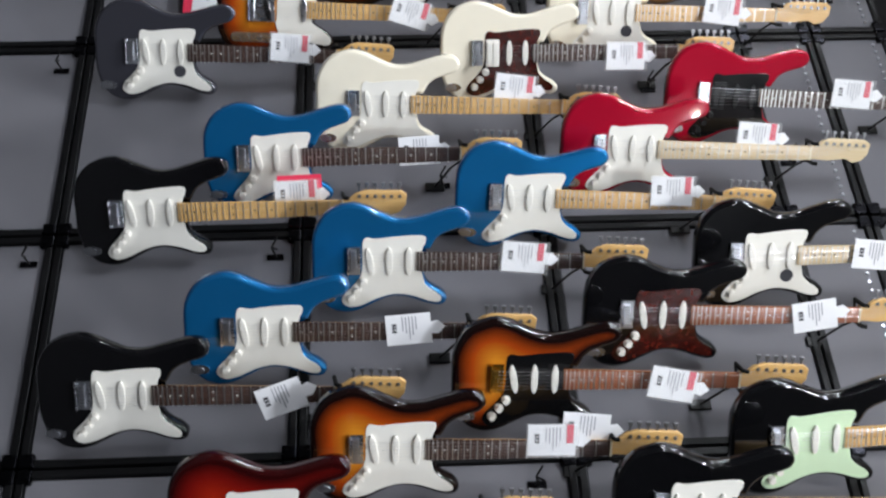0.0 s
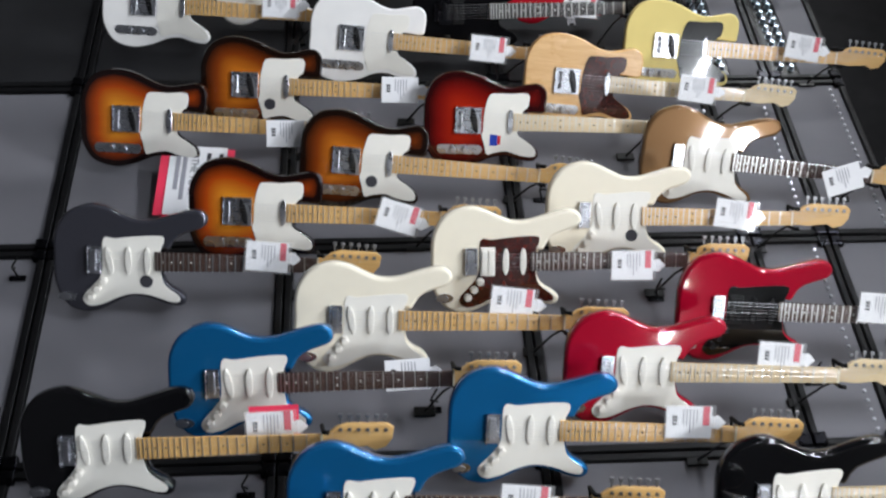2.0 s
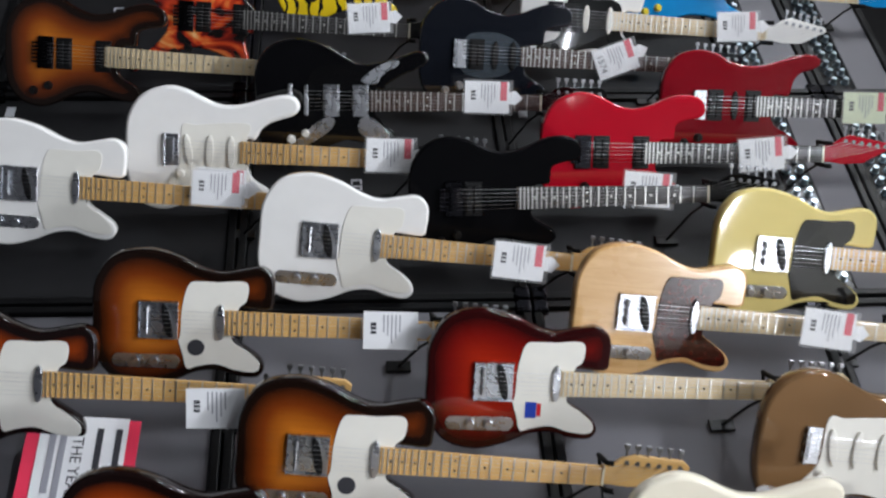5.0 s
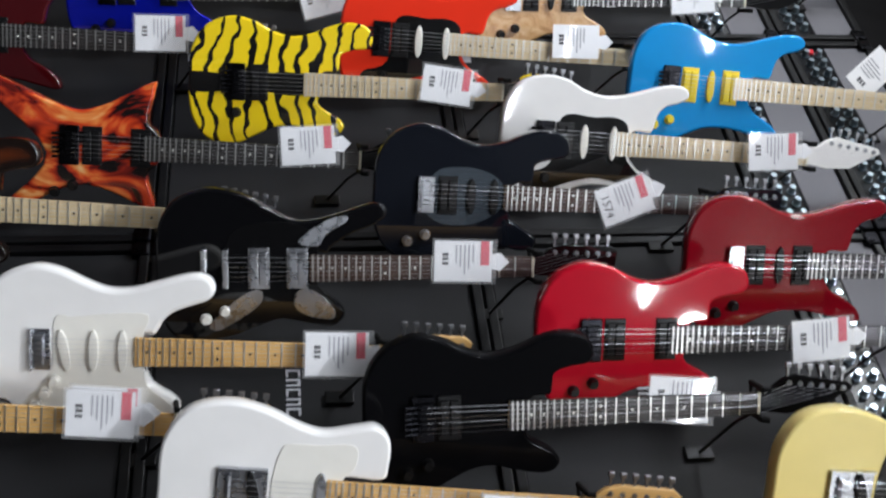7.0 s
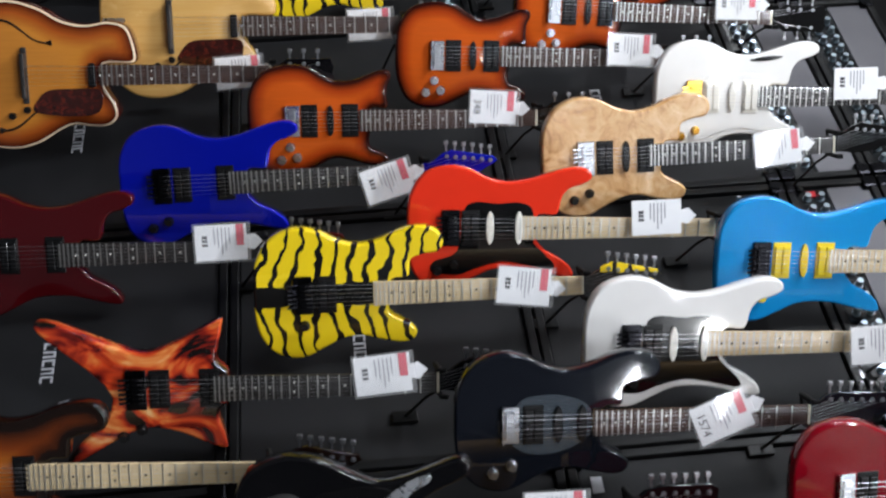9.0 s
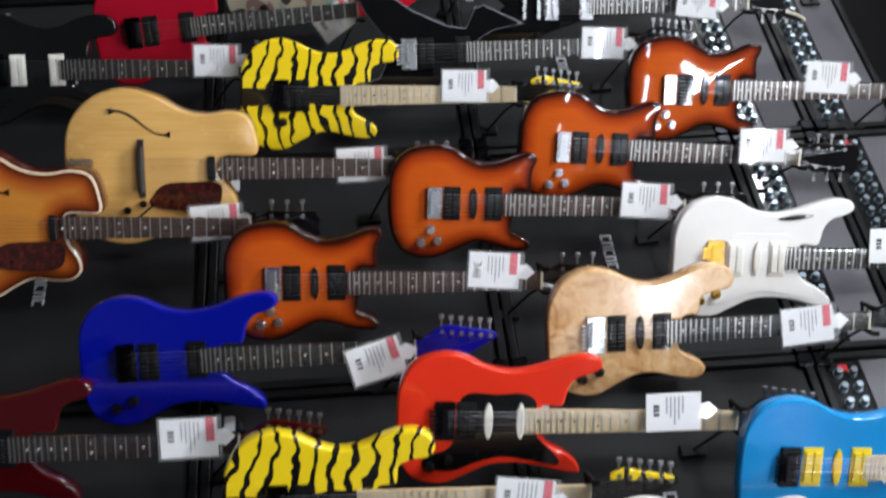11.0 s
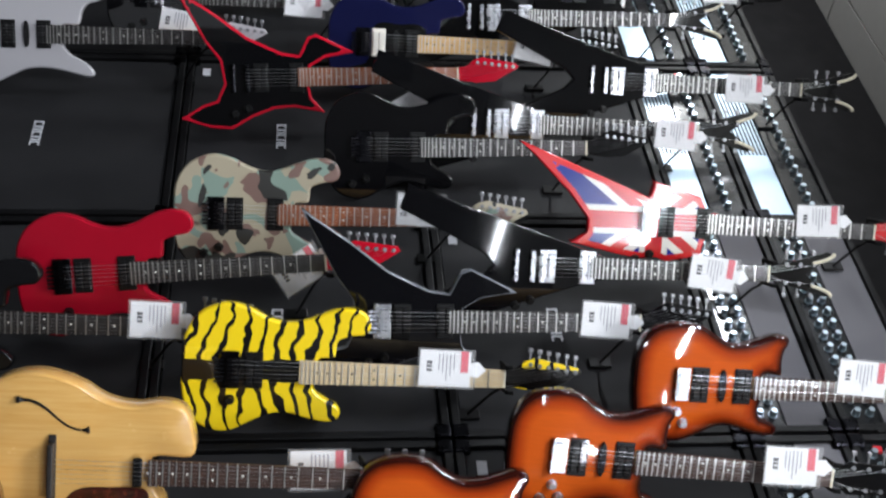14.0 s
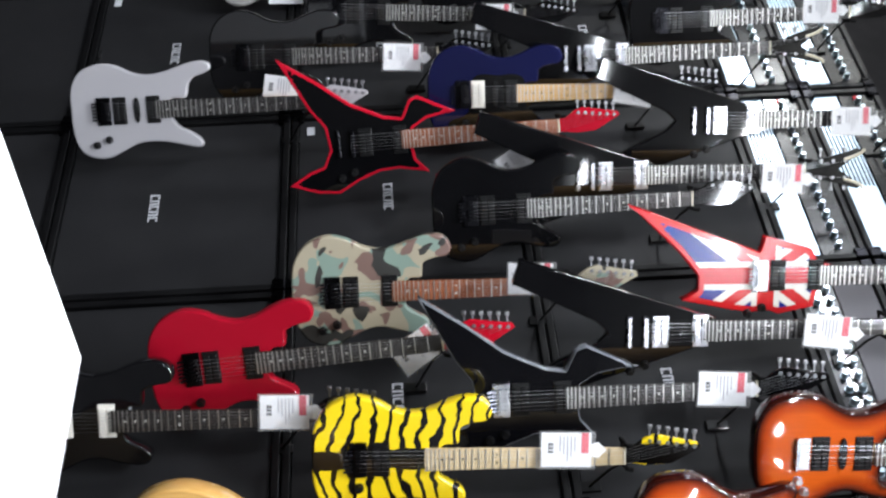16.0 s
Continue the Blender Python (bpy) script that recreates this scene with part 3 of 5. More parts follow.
def bridge_mesh(style, material):
    bm = bmesh.new()
    if style == "strat":
        box(bm, -0.041, 0.041, -0.004, 0.0, -0.018, 0.016, 0.001)
        box(bm, -0.041, 0.041, -0.016, 0.0, -0.022, -0.017, 0.001)
    elif style == "tele":
        box(bm, -0.043, 0.043, -0.003, 0.0, -0.016, 0.070, 0.0008)
        box(bm, -0.043, -0.041, -0.011, 0.0, -0.016, 0.070)
        box(bm, 0.041, 0.043, -0.011, 0.0, -0.016, 0.070)
        box(bm, -0.043, 0.043, -0.011, 0.0, -0.018, -0.016)
    elif style == "floyd":
        box(bm, -0.045, 0.045, -0.009, 0.0, -0.030, 0.014, 0.002)
    elif style == "tune":
        box(bm, -0.042, 0.042, -0.016, -0.004, -0.005, 0.007, 0.002)
        box(bm, -0.044, 0.044, -0.014, 0.0, -0.050, -0.036, 0.004)
        for x in (-0.037, 0.037):
            rod(bm, (x, -0.012, 0.001), (x, 0.0, 0.001), 0.005, 10)
    else:
        box(bm, -0.060, 0.060, -0.030, -0.004, -0.006, 0.006, 0.003)
        box(bm, -0.075, 0.075, -0.006, 0.0, -0.008, 0.008, 0.002)
    return mesh_from("bridge", bm, material)


def saddle_mesh(style, material):
    bm = bmesh.new()
    if style == "strat":
        box(bm, -0.0047, 0.0047, -0.0155, -0.004, -0.016, 0.004, 0.0008)
    elif style == "tele":
        rod(bm, (-0.009, -0.011, 0.002), (0.009, -0.011, 0.002), 0.0042, 10)
    else:
        box(bm, -0.0046, 0.0046, -0.0165, -0.006, -0.020, 0.008, 0.001)
        rod(bm, (0, -0.012, -0.020), (0, -0.018, -0.044), 0.0032, 8)
    return mesh_from("saddle", bm, material)


def knob_mesh(material):
    bm = bmesh.new()
    rod(bm, (0, -0.004, 0), (0, 0.0, 0), 0.0125, 16)
    rod(bm, (0, -0.017, 0), (0, -0.004, 0), 0.0085, 16, 0.0105)
    return mesh_from("knob", bm, material, False)


def arc_outline(points, per=5):
    return spline([(x / 1000, z / 1000) for x, z in points], per)


GUARDS = {
    "strat": ((-62, 24), (-66, 60), (-72, 110), (-76, 165), (-74, 196), (-58, 200), (-30, 190), (28, 190), (44, 192), (66, 198), (84, 214), (98, 234), (112, 246), (124, 240),
              (122, 212), (106, 165), (100, 115), (112, 66), (132, 24), (140, -14), (126, -36), (104, -32), (66, 2), (30, 20)),
    "tele": ((-29, 78), (-84, 92), (-92, 118), (-92, 160), (-96, 210), (-84, 226), (-50, 222), (-31, 205), (30, 192), (48, 198), (66, 226), (88, 252), (108, 256), (116, 240),
             (112, 200), (100, 158), (106, 118), (112, 92), (80, 82), (48, 72), (30, 76)),
    "super": ((-55, 30), (-60, 110), (-62, 165), (-40, 195), (28, 197), (46, 205), (72, 232), (96, 252), (106, 240), (94, 180), (86, 120), (100, 60), (118, 10), (110, -52), (84, -48), (56, 10)),
    "smoke": ((-64, 60), (-54, 20), (-12, -4), (40, -2), (66, 36), (66, 96), (44, 150), (4, 180), (-40, 162), (-62, 112)),
    "arch": ((40, 60), (36, 120), (38, 190), (70, 200), (104, 180), (110, 100), (96, 20), (64, 30)),
    "jm": ((-70, 10), (-96, 80), (-92, 150), (-60, 190), (28, 190), (52, 204), (80, 228), (112, 238), (126, 220), (118, 170), (108, 118), (126, 62), (146, 6), (146, -56), (100, -70), (60, -20)),
}


BASIC = dict(guard=None, guard_mat="pgwhite", pups="sss", pup_mat="pgwhite", bridge="strat", bridge_mat="chrome", board="rosewood", shaft="maple",
             head="fender", head_mat=None, knobs="strat", knob_mat="knobwhite", frets=22, words="", sticker="")


def spec(body, **given):
    return {**BASIC, "body": body, **given}


S = dict(guard="strat")
T = dict(guard="tele", pups="t", bridge="tele", board="maple", knobs="tele", knob_mat="chrome")
X = dict(pups="hsh", pup_mat="knobblack", bridge="floyd", bridge_mat="blackmetal", head="pointed", knobs="two", knob_mat="knobblack", frets=24, board="ebony")
FINISH = {
    ("strat", "black"): spec("black", **S, words="gloss black electric guitar with white pickguard and rosewood fingerboard"),
    ("strat", "black2"): spec("black", **S, board="maple", words="gloss black electric guitar with white pickguard and maple fingerboard"),
    ("strat", "blue"): spec("blue", **S, words="metallic lake blue electric guitar with white pickguard"),
    ("strat", "blue2"): spec("blue", **S, board="maple", words="metallic lake blue electric guitar with maple fingerboard"),
    ("strat", "cream"): spec("cream", **S, board="maple", words="cream white electric guitar with white pickguard and maple neck"),
    ("strat", "white"): spec("white", **S, board="maple", words="white electric guitar with white pickguard and maple neck"),
    ("strat", "grey"): spec("grey", **S, sticker="black", words="charcoal grey electric guitar with a round black sticker on its pickguard"),
    ("strat", "creamtort"): spec("cream", guard="strat", guard_mat="pgtort", pups="ssh", words="cream white electric guitar with dark tortoiseshell pickguard"),
    ("strat", "creamdot"): spec("cream", **S, board="maple", sticker="black", words="cream electric guitar with a round black sticker on its pickguard"),
    ("strat", "red"): spec("red", **S, board="palemaple", shaft="palemaple", words="candy red electric guitar with white pickguard and pale maple neck"),
    ("strat", "redblack"): spec("red", guard="strat", guard_mat="pgblack", pups="hss", pup_mat="knobblack", knob_mat="knobblack", words="candy red electric guitar with mirror black pickguard"),
    ("strat", "burst"): spec("burst", **S, words="sunburst electric guitar with white pickguard"),
    ("strat", "burstblack"): spec("burst", guard="strat", guard_mat="pgblack", bridge_mat="goldmetal", board="padauk", words="sunburst electric guitar with black pickguard and gold bridge"),
    ("strat", "blacktort"): spec("black", guard="strat", guard_mat="pgtort", board="padauk", words="gloss black electric guitar with tortoiseshell pickguard and white pickups"),
    ("strat", "blackdot"): spec("black", **S, board="palemaple", shaft="palemaple", sticker="black", words="gloss black electric guitar with a sticker on its white pickguard"),
    ("strat", "blackmint"): spec("black", guard="strat", guard_mat="pgmint", board="maple", words="gloss black electric guitar with mint green pickguard"),
    ("strat", "cherry"): spec("cherry", **S, words="cherry red sunburst electric guitar with white pickguard"),
    ("strat", "gold"): spec("gold", **S, words="metallic gold brown electric guitar with white pickguard in its film"),
    ("tele", "burst"): spec("burst", **T, words="single cutaway sunburst electric guitar with white pickguard"),
    ("tele", "burstdot"): spec("burst2", **T, sticker="black", words="single cutaway tobacco sunburst electric guitar with a sticker on its pickguard"),
    ("tele", "burstred"): spec("cherry", guard="tele", pups="t", bridge="tele", board="palemaple", shaft="palemaple", knobs="tele", knob_mat="chrome", sticker="blue", words="single cutaway red sunburst electric guitar with a blue sticker"),
    ("tele", "natural"): spec("tele_natural", guard="tele", guard_mat="pgtort", pups="t", bridge="tele", board="palemaple", shaft="palemaple", knobs="tele", knob_mat="chrome", words="single cutaway natural ash electric guitar with tortoiseshell pickguard"),
    ("tele", "blonde"): spec("blonde", guard="tele", guard_mat="pgblack", pups="t", bridge="tele", board="maple", knobs="tele", knob_mat="chrome", words="single cutaway butterscotch blonde electric guitar with black pickguard"),
    ("tele", "white"): spec("white", **T, words="single cutaway white electric guitar with maple neck"),
    ("super", "blackmatte"): spec("blackmatte", **{**X, "pups": "h", "head_mat": "blackmatte"}, words="satin black electric guitar with one humbucker pickup"),
    ("jm", "black"): spec("black", guard="jm", guard_mat="pgblack", pups="jj", pup_mat="chrome", bridge="tune", knobs="two", knob_mat="knobwhite", head="fender", head_mat="black", words="black offset electric guitar with chrome pickups"),
    ("super", "smoke"): spec("smoke", guard="smoke", guard_mat="smokeclear", pups="hss", pup_mat="knobblack", bridge="strat", knobs="two", knob_mat="chrome", head_mat="smoke", words="smoke black electric guitar with clear plastic pickguard"),
    ("super", "red"): spec("redp", **{**X, "pups": "hh"}, head_mat="redp", words="flamed red electric guitar with two black humbuckers"),
    ("modern", "winered"): spec("winered", **{**X, "bridge": "strat", "bridge_mat": "chrome"}, head_mat="black", words="glossy wine red electric guitar with three black pickups"),
    ("modern", "whiteblack"): spec("white", guard="super", guard_mat="pgblack", **{**X, "pups": "hsS", "board": "palemaple", "shaft": "palemaple"}, head_mat="white", words="white electric guitar with black mirror pickguard"),
    ("modern", "cyan"): spec("cyan", **{**X, "pup_mat": "yellow", "board": "palemaple", "shaft": "palemaple", "knob_mat": "yellow"}, head_mat="cyan", words="bright cyan electric guitar with yellow pickups"),
    ("super", "tiger"): spec("tiger", **{**X, "pups": "b", "board": "palemaple", "shaft": "palemaple", "knobs": "one"}, head_mat="tiger", words="yellow electric guitar painted with black tiger stripes"),
    ("flame", "flame"): spec("flame", **{**X, "pups": "hh"}, head_mat="blackmatte", words="angular electric guitar with an orange flame paint graphic"),
    ("super", "orange"): spec("burst2", **{**X, "board": "palemaple", "shaft": "palemaple", "pups": "hh"}, head_mat="burst2", words="tobacco brown sunburst electric guitar with pale maple fingerboard"),
    ("modern", "royal"): spec("royal", **{**X, "pups": "hh"}, head_mat="royal", words="royal blue electric guitar with black hardware"),
    ("modern", "vermilion"): spec("vermilion", guard="super", guard_mat="pgblack", **{**X, "pups": "wsw", "board": "palemaple", "shaft": "palemaple"}, head_mat="black", words="vermilion red electric guitar with dark pickguard"),
    ("super", "burl"): spec("burl", **{**X, "bridge_mat": "chrome"}, head_mat="black", words="natural burl maple electric guitar with black pickups"),
    ("modern", "jem"): spec("white", guard="super", guard_mat="white", **{**X, "bridge_mat": "goldmetal", "pup_mat": "knobwhite", "knob_mat": "goldmetal"}, head_mat="white", words="white electric guitar with handle cutout and gold bridge"),
    ("prs", "amber"): spec("amber", pups="hsh", pup_mat="knobblack", bridge="strat", knobs="three", knob_mat="chrome", head="three", head_mat="black", words="glossy amber burst carved top electric guitar"),
    ("arch", "natural"): spec("arch_natural", guard="arch", guard_mat="pgtort", pups="a", pup_mat="knobblack", bridge="arch", bridge_mat="ebony", knobs="two", knob_mat="knobblack", frets=20, head="three", head_mat="black", words="blonde hollow body archtop guitar with f-holes"),
    ("arch", "burst"): spec("archburst", guard="arch", guard_mat="pgtort", pups="a", pup_mat="knobblack", bridge="arch", bridge_mat="ebony", knobs="two", knob_mat="knobblack", frets=20, head="three", head_mat="black", words="honey sunburst hollow body archtop guitar with f-holes"),
    ("modern", "darkred"): spec("darkred", **{**X, "pups": "hh"}, head_mat="darkred", words="dark red electric guitar with black hardware"),
    ("super", "blackwhite"): spec("black", **{**X, "pups": "hh", "pup_mat": "knobwhite"}, head_mat="black", words="black electric guitar with two white humbuckers"),
    ("super", "crimson"): spec("crimson", **{**X, "pups": "hh"}, head_mat="redp", words="crimson red electric guitar with black hardware"),
    ("super", "camo"): spec("camo", **{**X, "pups": "hh", "board": "padauk"}, head_mat="camo", words="electric guitar in green and brown camouflage print"),
    ("warlock", "chrome"): spec("chromeline", **{**X, "pups": "hh", "bridge_mat": "chrome"}, head_mat="black", words="black spiked electric guitar with silver edge lines"),
    ("vee", "black"): spec("black", **{**X, "pups": "hh", "pup_mat": "chrome", "bridge": "tune", "bridge_mat": "chrome", "head": "vee"}, head_mat="black", words="gloss black v-shaped electric guitar with white head trim"),
    ("razor", "union"): spec("union", **{**X, "pups": "hh", "bridge_mat": "chrome", "head": "vee"}, head_mat="union", words="spiked electric guitar with a union flag paint graphic"),
    ("super", "blackcream"): spec("black", **{**X, "pups": "hh"}, head_mat="black", words="black electric guitar with cream fingerboard end"),
    ("warlock", "redline"): spec("redline", **{**X, "pups": "hh", "board": "padauk", "bridge": "tune", "bridge_mat": "blackmetal"}, head_mat="redline", words="black spiked electric guitar with red painted edges"),
    ("modern", "silver"): spec("silver", **X, head_mat="silver", words="silver grey electric guitar with black pickups"),
    ("super", "indigo"): spec("indigo", guard="super", guard_mat="pgblack", **{**X, "pups": "wsh", "board": "maple"}, head_mat="black", words="dark indigo electric guitar with maple fingerboard"),
    ("super", "black"): spec("black", **{**X, "pups": "hh"}, head_mat="black", words="gloss black electric guitar with black humbuckers"),
    ("super", "blacksilver"): spec("black", **{**X, "pups": "hh", "bridge_mat": "chrome"}, head_mat="black", words="black electric guitar with silver framed pickups"),
}
KNOBS = {"strat": ((62, 24), (86, 6), (110, -12)), "tele": ((98, 20), (98, -22)), "two": ((92, 0), (108, -40)), "one": ((74, -6),), "three": ((70, -10), (98, 8), (104, -34))}


def guitar(kind, finish, m):
    f = FINISH[kind, finish]
    root = new("electric_guitar" if kind != "arch" else "archtop_guitar")
    root.matrix_world = m
    tagged(root, f["words"], "guitar", "guitars hung on the display wall")
    thick = THICK.get(kind, 0.044)
    dome = {"arch": 0.014, "prs": 0.006}.get(kind, 0.0)
    up = -dome
    body = part_of("body", cached(("body", kind, f["body"]), lambda: slab_mesh("body", outline_of(kind), 0.0, thick, 0.004 if kind in SHARP else 0.010 if kind == "strat" else 0.006, M[f["body"]], 0.014, dome)), root)
    lift = pose(0, up, 0)
    if f["guard"]:
        part_of("pickguard", cached(("guard", f["guard"], f["guard_mat"]), lambda: flat_mesh("pickguard", arc_outline(GUARDS[f["guard"]]), -0.0026, 0.0024, M[f["guard_mat"]])), root, "", lift if kind == "arch" else None)
    gy = -0.0026 if f["guard"] else 0.0
    base = pose(0, gy + up * 0.7, 0)
    br = f["bridge"]
    plate = part_of("bridge", cached(("bridge", br, f["bridge_mat"]), lambda: bridge_mesh(br, M[f["bridge_mat"]])), root, "", pose(0, up, 0))
    if br in ("strat", "tele", "floyd"):
        for i in range(3 if br == "tele" else 6):
            part_of("saddle", cached(("saddle", br, f["bridge_mat"]), lambda: saddle_mesh(br, M[f["bridge_mat"]])), plate, "", pose(-0.0208 + 0.0208 * i if br == "tele" else -0.026 + 0.0104 * i, 0, 0))
    # pickups from the bridge up
    pm = f["pup_mat"]
    single = lambda mat="": part_of("pickup", cached(("single", mat or pm), lambda: pickup_mesh("single", M[mat or pm])), root)
    hum = lambda mat="": part_of("pickup", cached(("hum", mat or pm), lambda: pickup_mesh("hum", M[mat or pm])), root)
    layout = {"sss": (("s", 42, -10), ("s", 97, 0), ("s", 152, 0)), "ssh": (("h", 46, 0), ("s", 100, 0), ("s", 152, 0)), "hss": (("h", 46, 0), ("s", 100, 0), ("s", 152, 0)),
              "hsh": (("h", 42, 0), ("s", 98, 0), ("h", 150, 0)), "hh": (("h", 42, 0), ("h", 150, 0)), "h": (("h", 42, 0),), "b": (("h", 48, 0),),
              "hsS": (("h", 40, 0), ("v", 88, 0), ("v", 160, 0)), "wsw": (("h", 40, 0), ("v", 88, 0), ("v", 160, 0)), "wsh": (("w", 42, 0), ("s", 98, 0), ("h", 150, 0)),
              "t": (("t", 46, -12), ("n", 166, 0)), "jj": (("j", 70, 0), ("j", 150, 0)), "a": (("a", 176, 0),)}[f["pups"]]
    for style, z, slant in layout:
        if style in "sn":
            p = single("chrome" if style == "n" else "")
        elif style == "v":
            p = single("knobwhite")
        elif style == "t":
            p = single("knobblack")
        elif style == "a":
            p = part_of("pickup", cached(("block", pm), lambda: pickup_mesh("block", M[pm])), root)
        else:
            p = hum("knobwhite" if style == "w" else "")
        p.matrix_basis = pose(0, gy + up - (0.003 if style == "t" else 0), z / 1000, 0, slant, 0)
    for x, z in KNOBS[f["knobs"]]:
        part_of("knob", cached(("knob", f["knob_mat"]), lambda: knob_mesh(M[f["knob_mat"]])), root, "", pose(x / 1000, (gy if f["knobs"] == "strat" else 0) + up * 0.5, z / 1000))
    if kind == "tele":
        part_of("control_plate", cached(("plate",), lambda: slab_mesh("control_plate", [Vector((0.098 + 0.016 * math.cos(a), (0.0 + 0.06 * (1 if math.sin(a) > 0 else -1)) + 0.016 * math.sin(a))) for a in np.linspace(0, 2 * math.pi, 24, endpoint=False)], -0.002, 0.002, 0.0005, M["chrome"], 0)), root)
    if kind == "strat":
        bm = bmesh.new()
        rod(bm, (0, 0, 0), (0, -0.003, 0), 0.014, 14)
        rod(bm, (0, -0.003, 0), (0, -0.008, 0), 0.006, 10)
        part_of("output_jack", cached(("jack",), lambda: mesh_from("output_jack", bm, M["chrome"])), root, "chrome jack plate", Matrix.Translation((0.112, 0, -0.082)) @ Matrix.Diagonal((1, 1, 1.9, 1)))
    if f["sticker"] == "black":
        bm = bmesh.new()
        rod(bm, (0, -0.0006, 0), (0, 0.0002, 0), 0.019, 22)
        z = 0.148 if kind == "strat" else 0.112
        part_of("sticker", cached(("sticker",), lambda: mesh_from("sticker", bm, M["ink"])), root, "round black sticker", pose(0.062, -0.0032, z))
    elif f["sticker"] == "blue":
        part("sticker", boxes((0.045, 0.082, -0.0034, -0.0028, 0.10, 0.125), bevel=0.0002), M["dotblue"], root, "blue sticker")
        part("sticker", boxes((0.048, 0.078, -0.0034, -0.0028, 0.126, 0.136), bevel=0.0002), M["dotred"], root, "red sticker")
    if kind == "arch":
        for s in (-1, 1):
            bm = tube(bmesh.new(), [(s * (0.146 - 0.060 * t + 0.011 * math.sin(6.28 * t)), -0.0110, -0.075 + 0.15 * t) for t in np.linspace(0, 1, 25)],
                      [0.0032 + 0.0048 * max(0, 1 - min(t, 1 - t) / 0.09) ** 0.5 for t in np.linspace(0, 1, 25)])
            part("f_hole", bm, M["knobblack"], root, "black f-shaped sound hole")
        part("tailpiece", boxes((-0.025, 0.025, -0.012, -0.008, -0.185, -0.09), bevel=0.002), M["chrome"], root)
    if (kind, finish) == ("modern", "jem"):
        bm = tube(bmesh.new(), [(-0.098 - 0.010 * t, 0.0, 0.145 + 0.090 * t) for t in np.linspace(0, 1, 9)], [0.0065 * math.sin(math.pi * (0.08 + 0.84 * t)) for t in np.linspace(0, 1, 9)])
        part("handle_cutout", bm, M["knobblack"], root, "dark handle slot cut through the body")
    if kind == "jm":
        for name, words, pts in (("control_plate", "chrome control plate", ((44, 72), (58, 34), (92, -4), (122, -34), (132, -12), (98, 46), (70, 76))),
                                 ("horn_plate", "chrome plate on the lower horn", ((50, 150), (48, 184), (88, 226), (110, 224), (106, 182), (86, 146))),
                                 ("switch_plate", "chrome plate on the upper horn", ((-56, 150), (-96, 200), (-112, 246), (-98, 252), (-72, 210), (-46, 192)))):
            part_of(name, flat_mesh(name, arc_outline(pts, 4), -0.0052, 0.0024, M["chrome"]), root, words)
    # neck
    neck, fb, fr, dots, nut = cached(("neck", f["frets"], f["board"], f["shaft"]), lambda: neck_meshes(f["frets"], f["board"], f["shaft"]))
    ny = pose(0, up, 0)
    for name, me in (("neck", neck), ("nut", nut)):
        part_of(name, me, root, "", ny)
    board = part_of("fretboard", fb, root, "", ny)
    for me in dots:
        part_of("inlay", me, board)
    for me in fr:
        part_of("fret", me, board)
    hm = f["head_mat"] or f["shaft"]
    head, tuner = cached(("head", f["head"], hm), lambda: head_meshes(f["head"], M[hm]))
    part_of("headstock", head, root, "", ny)
    for x, z, s in tuner_places(f["head"]):
        part_of("tuner", tuner, root, "", pose(x, up, z) if s > 0 else pose(x, up, z, 0, 0, 0) @ Matrix.Diagonal((-1, 1, 1, 1)))
    if f["head"] == "vee" and kind == "vee":
        for s in (-1, 1):
            bm = bmesh.new()
            pts = [(s * (0.060 - 0.03 * t), -0.005 + 0.0, NUT + 0.186 - 0.060 * t * t) for t in np.linspace(0, 1, 6)]
            for a, b in zip(pts, pts[1:]):
                rod(bm, a, b, 0.005, 6)
            part("head_trim", bm, M["bone"], root, "white edge trim")
    for me in cached(("strings", f["head"]), lambda: string_mesh(f["head"])):
        part_of("string", me, root, "", ny)
    return root


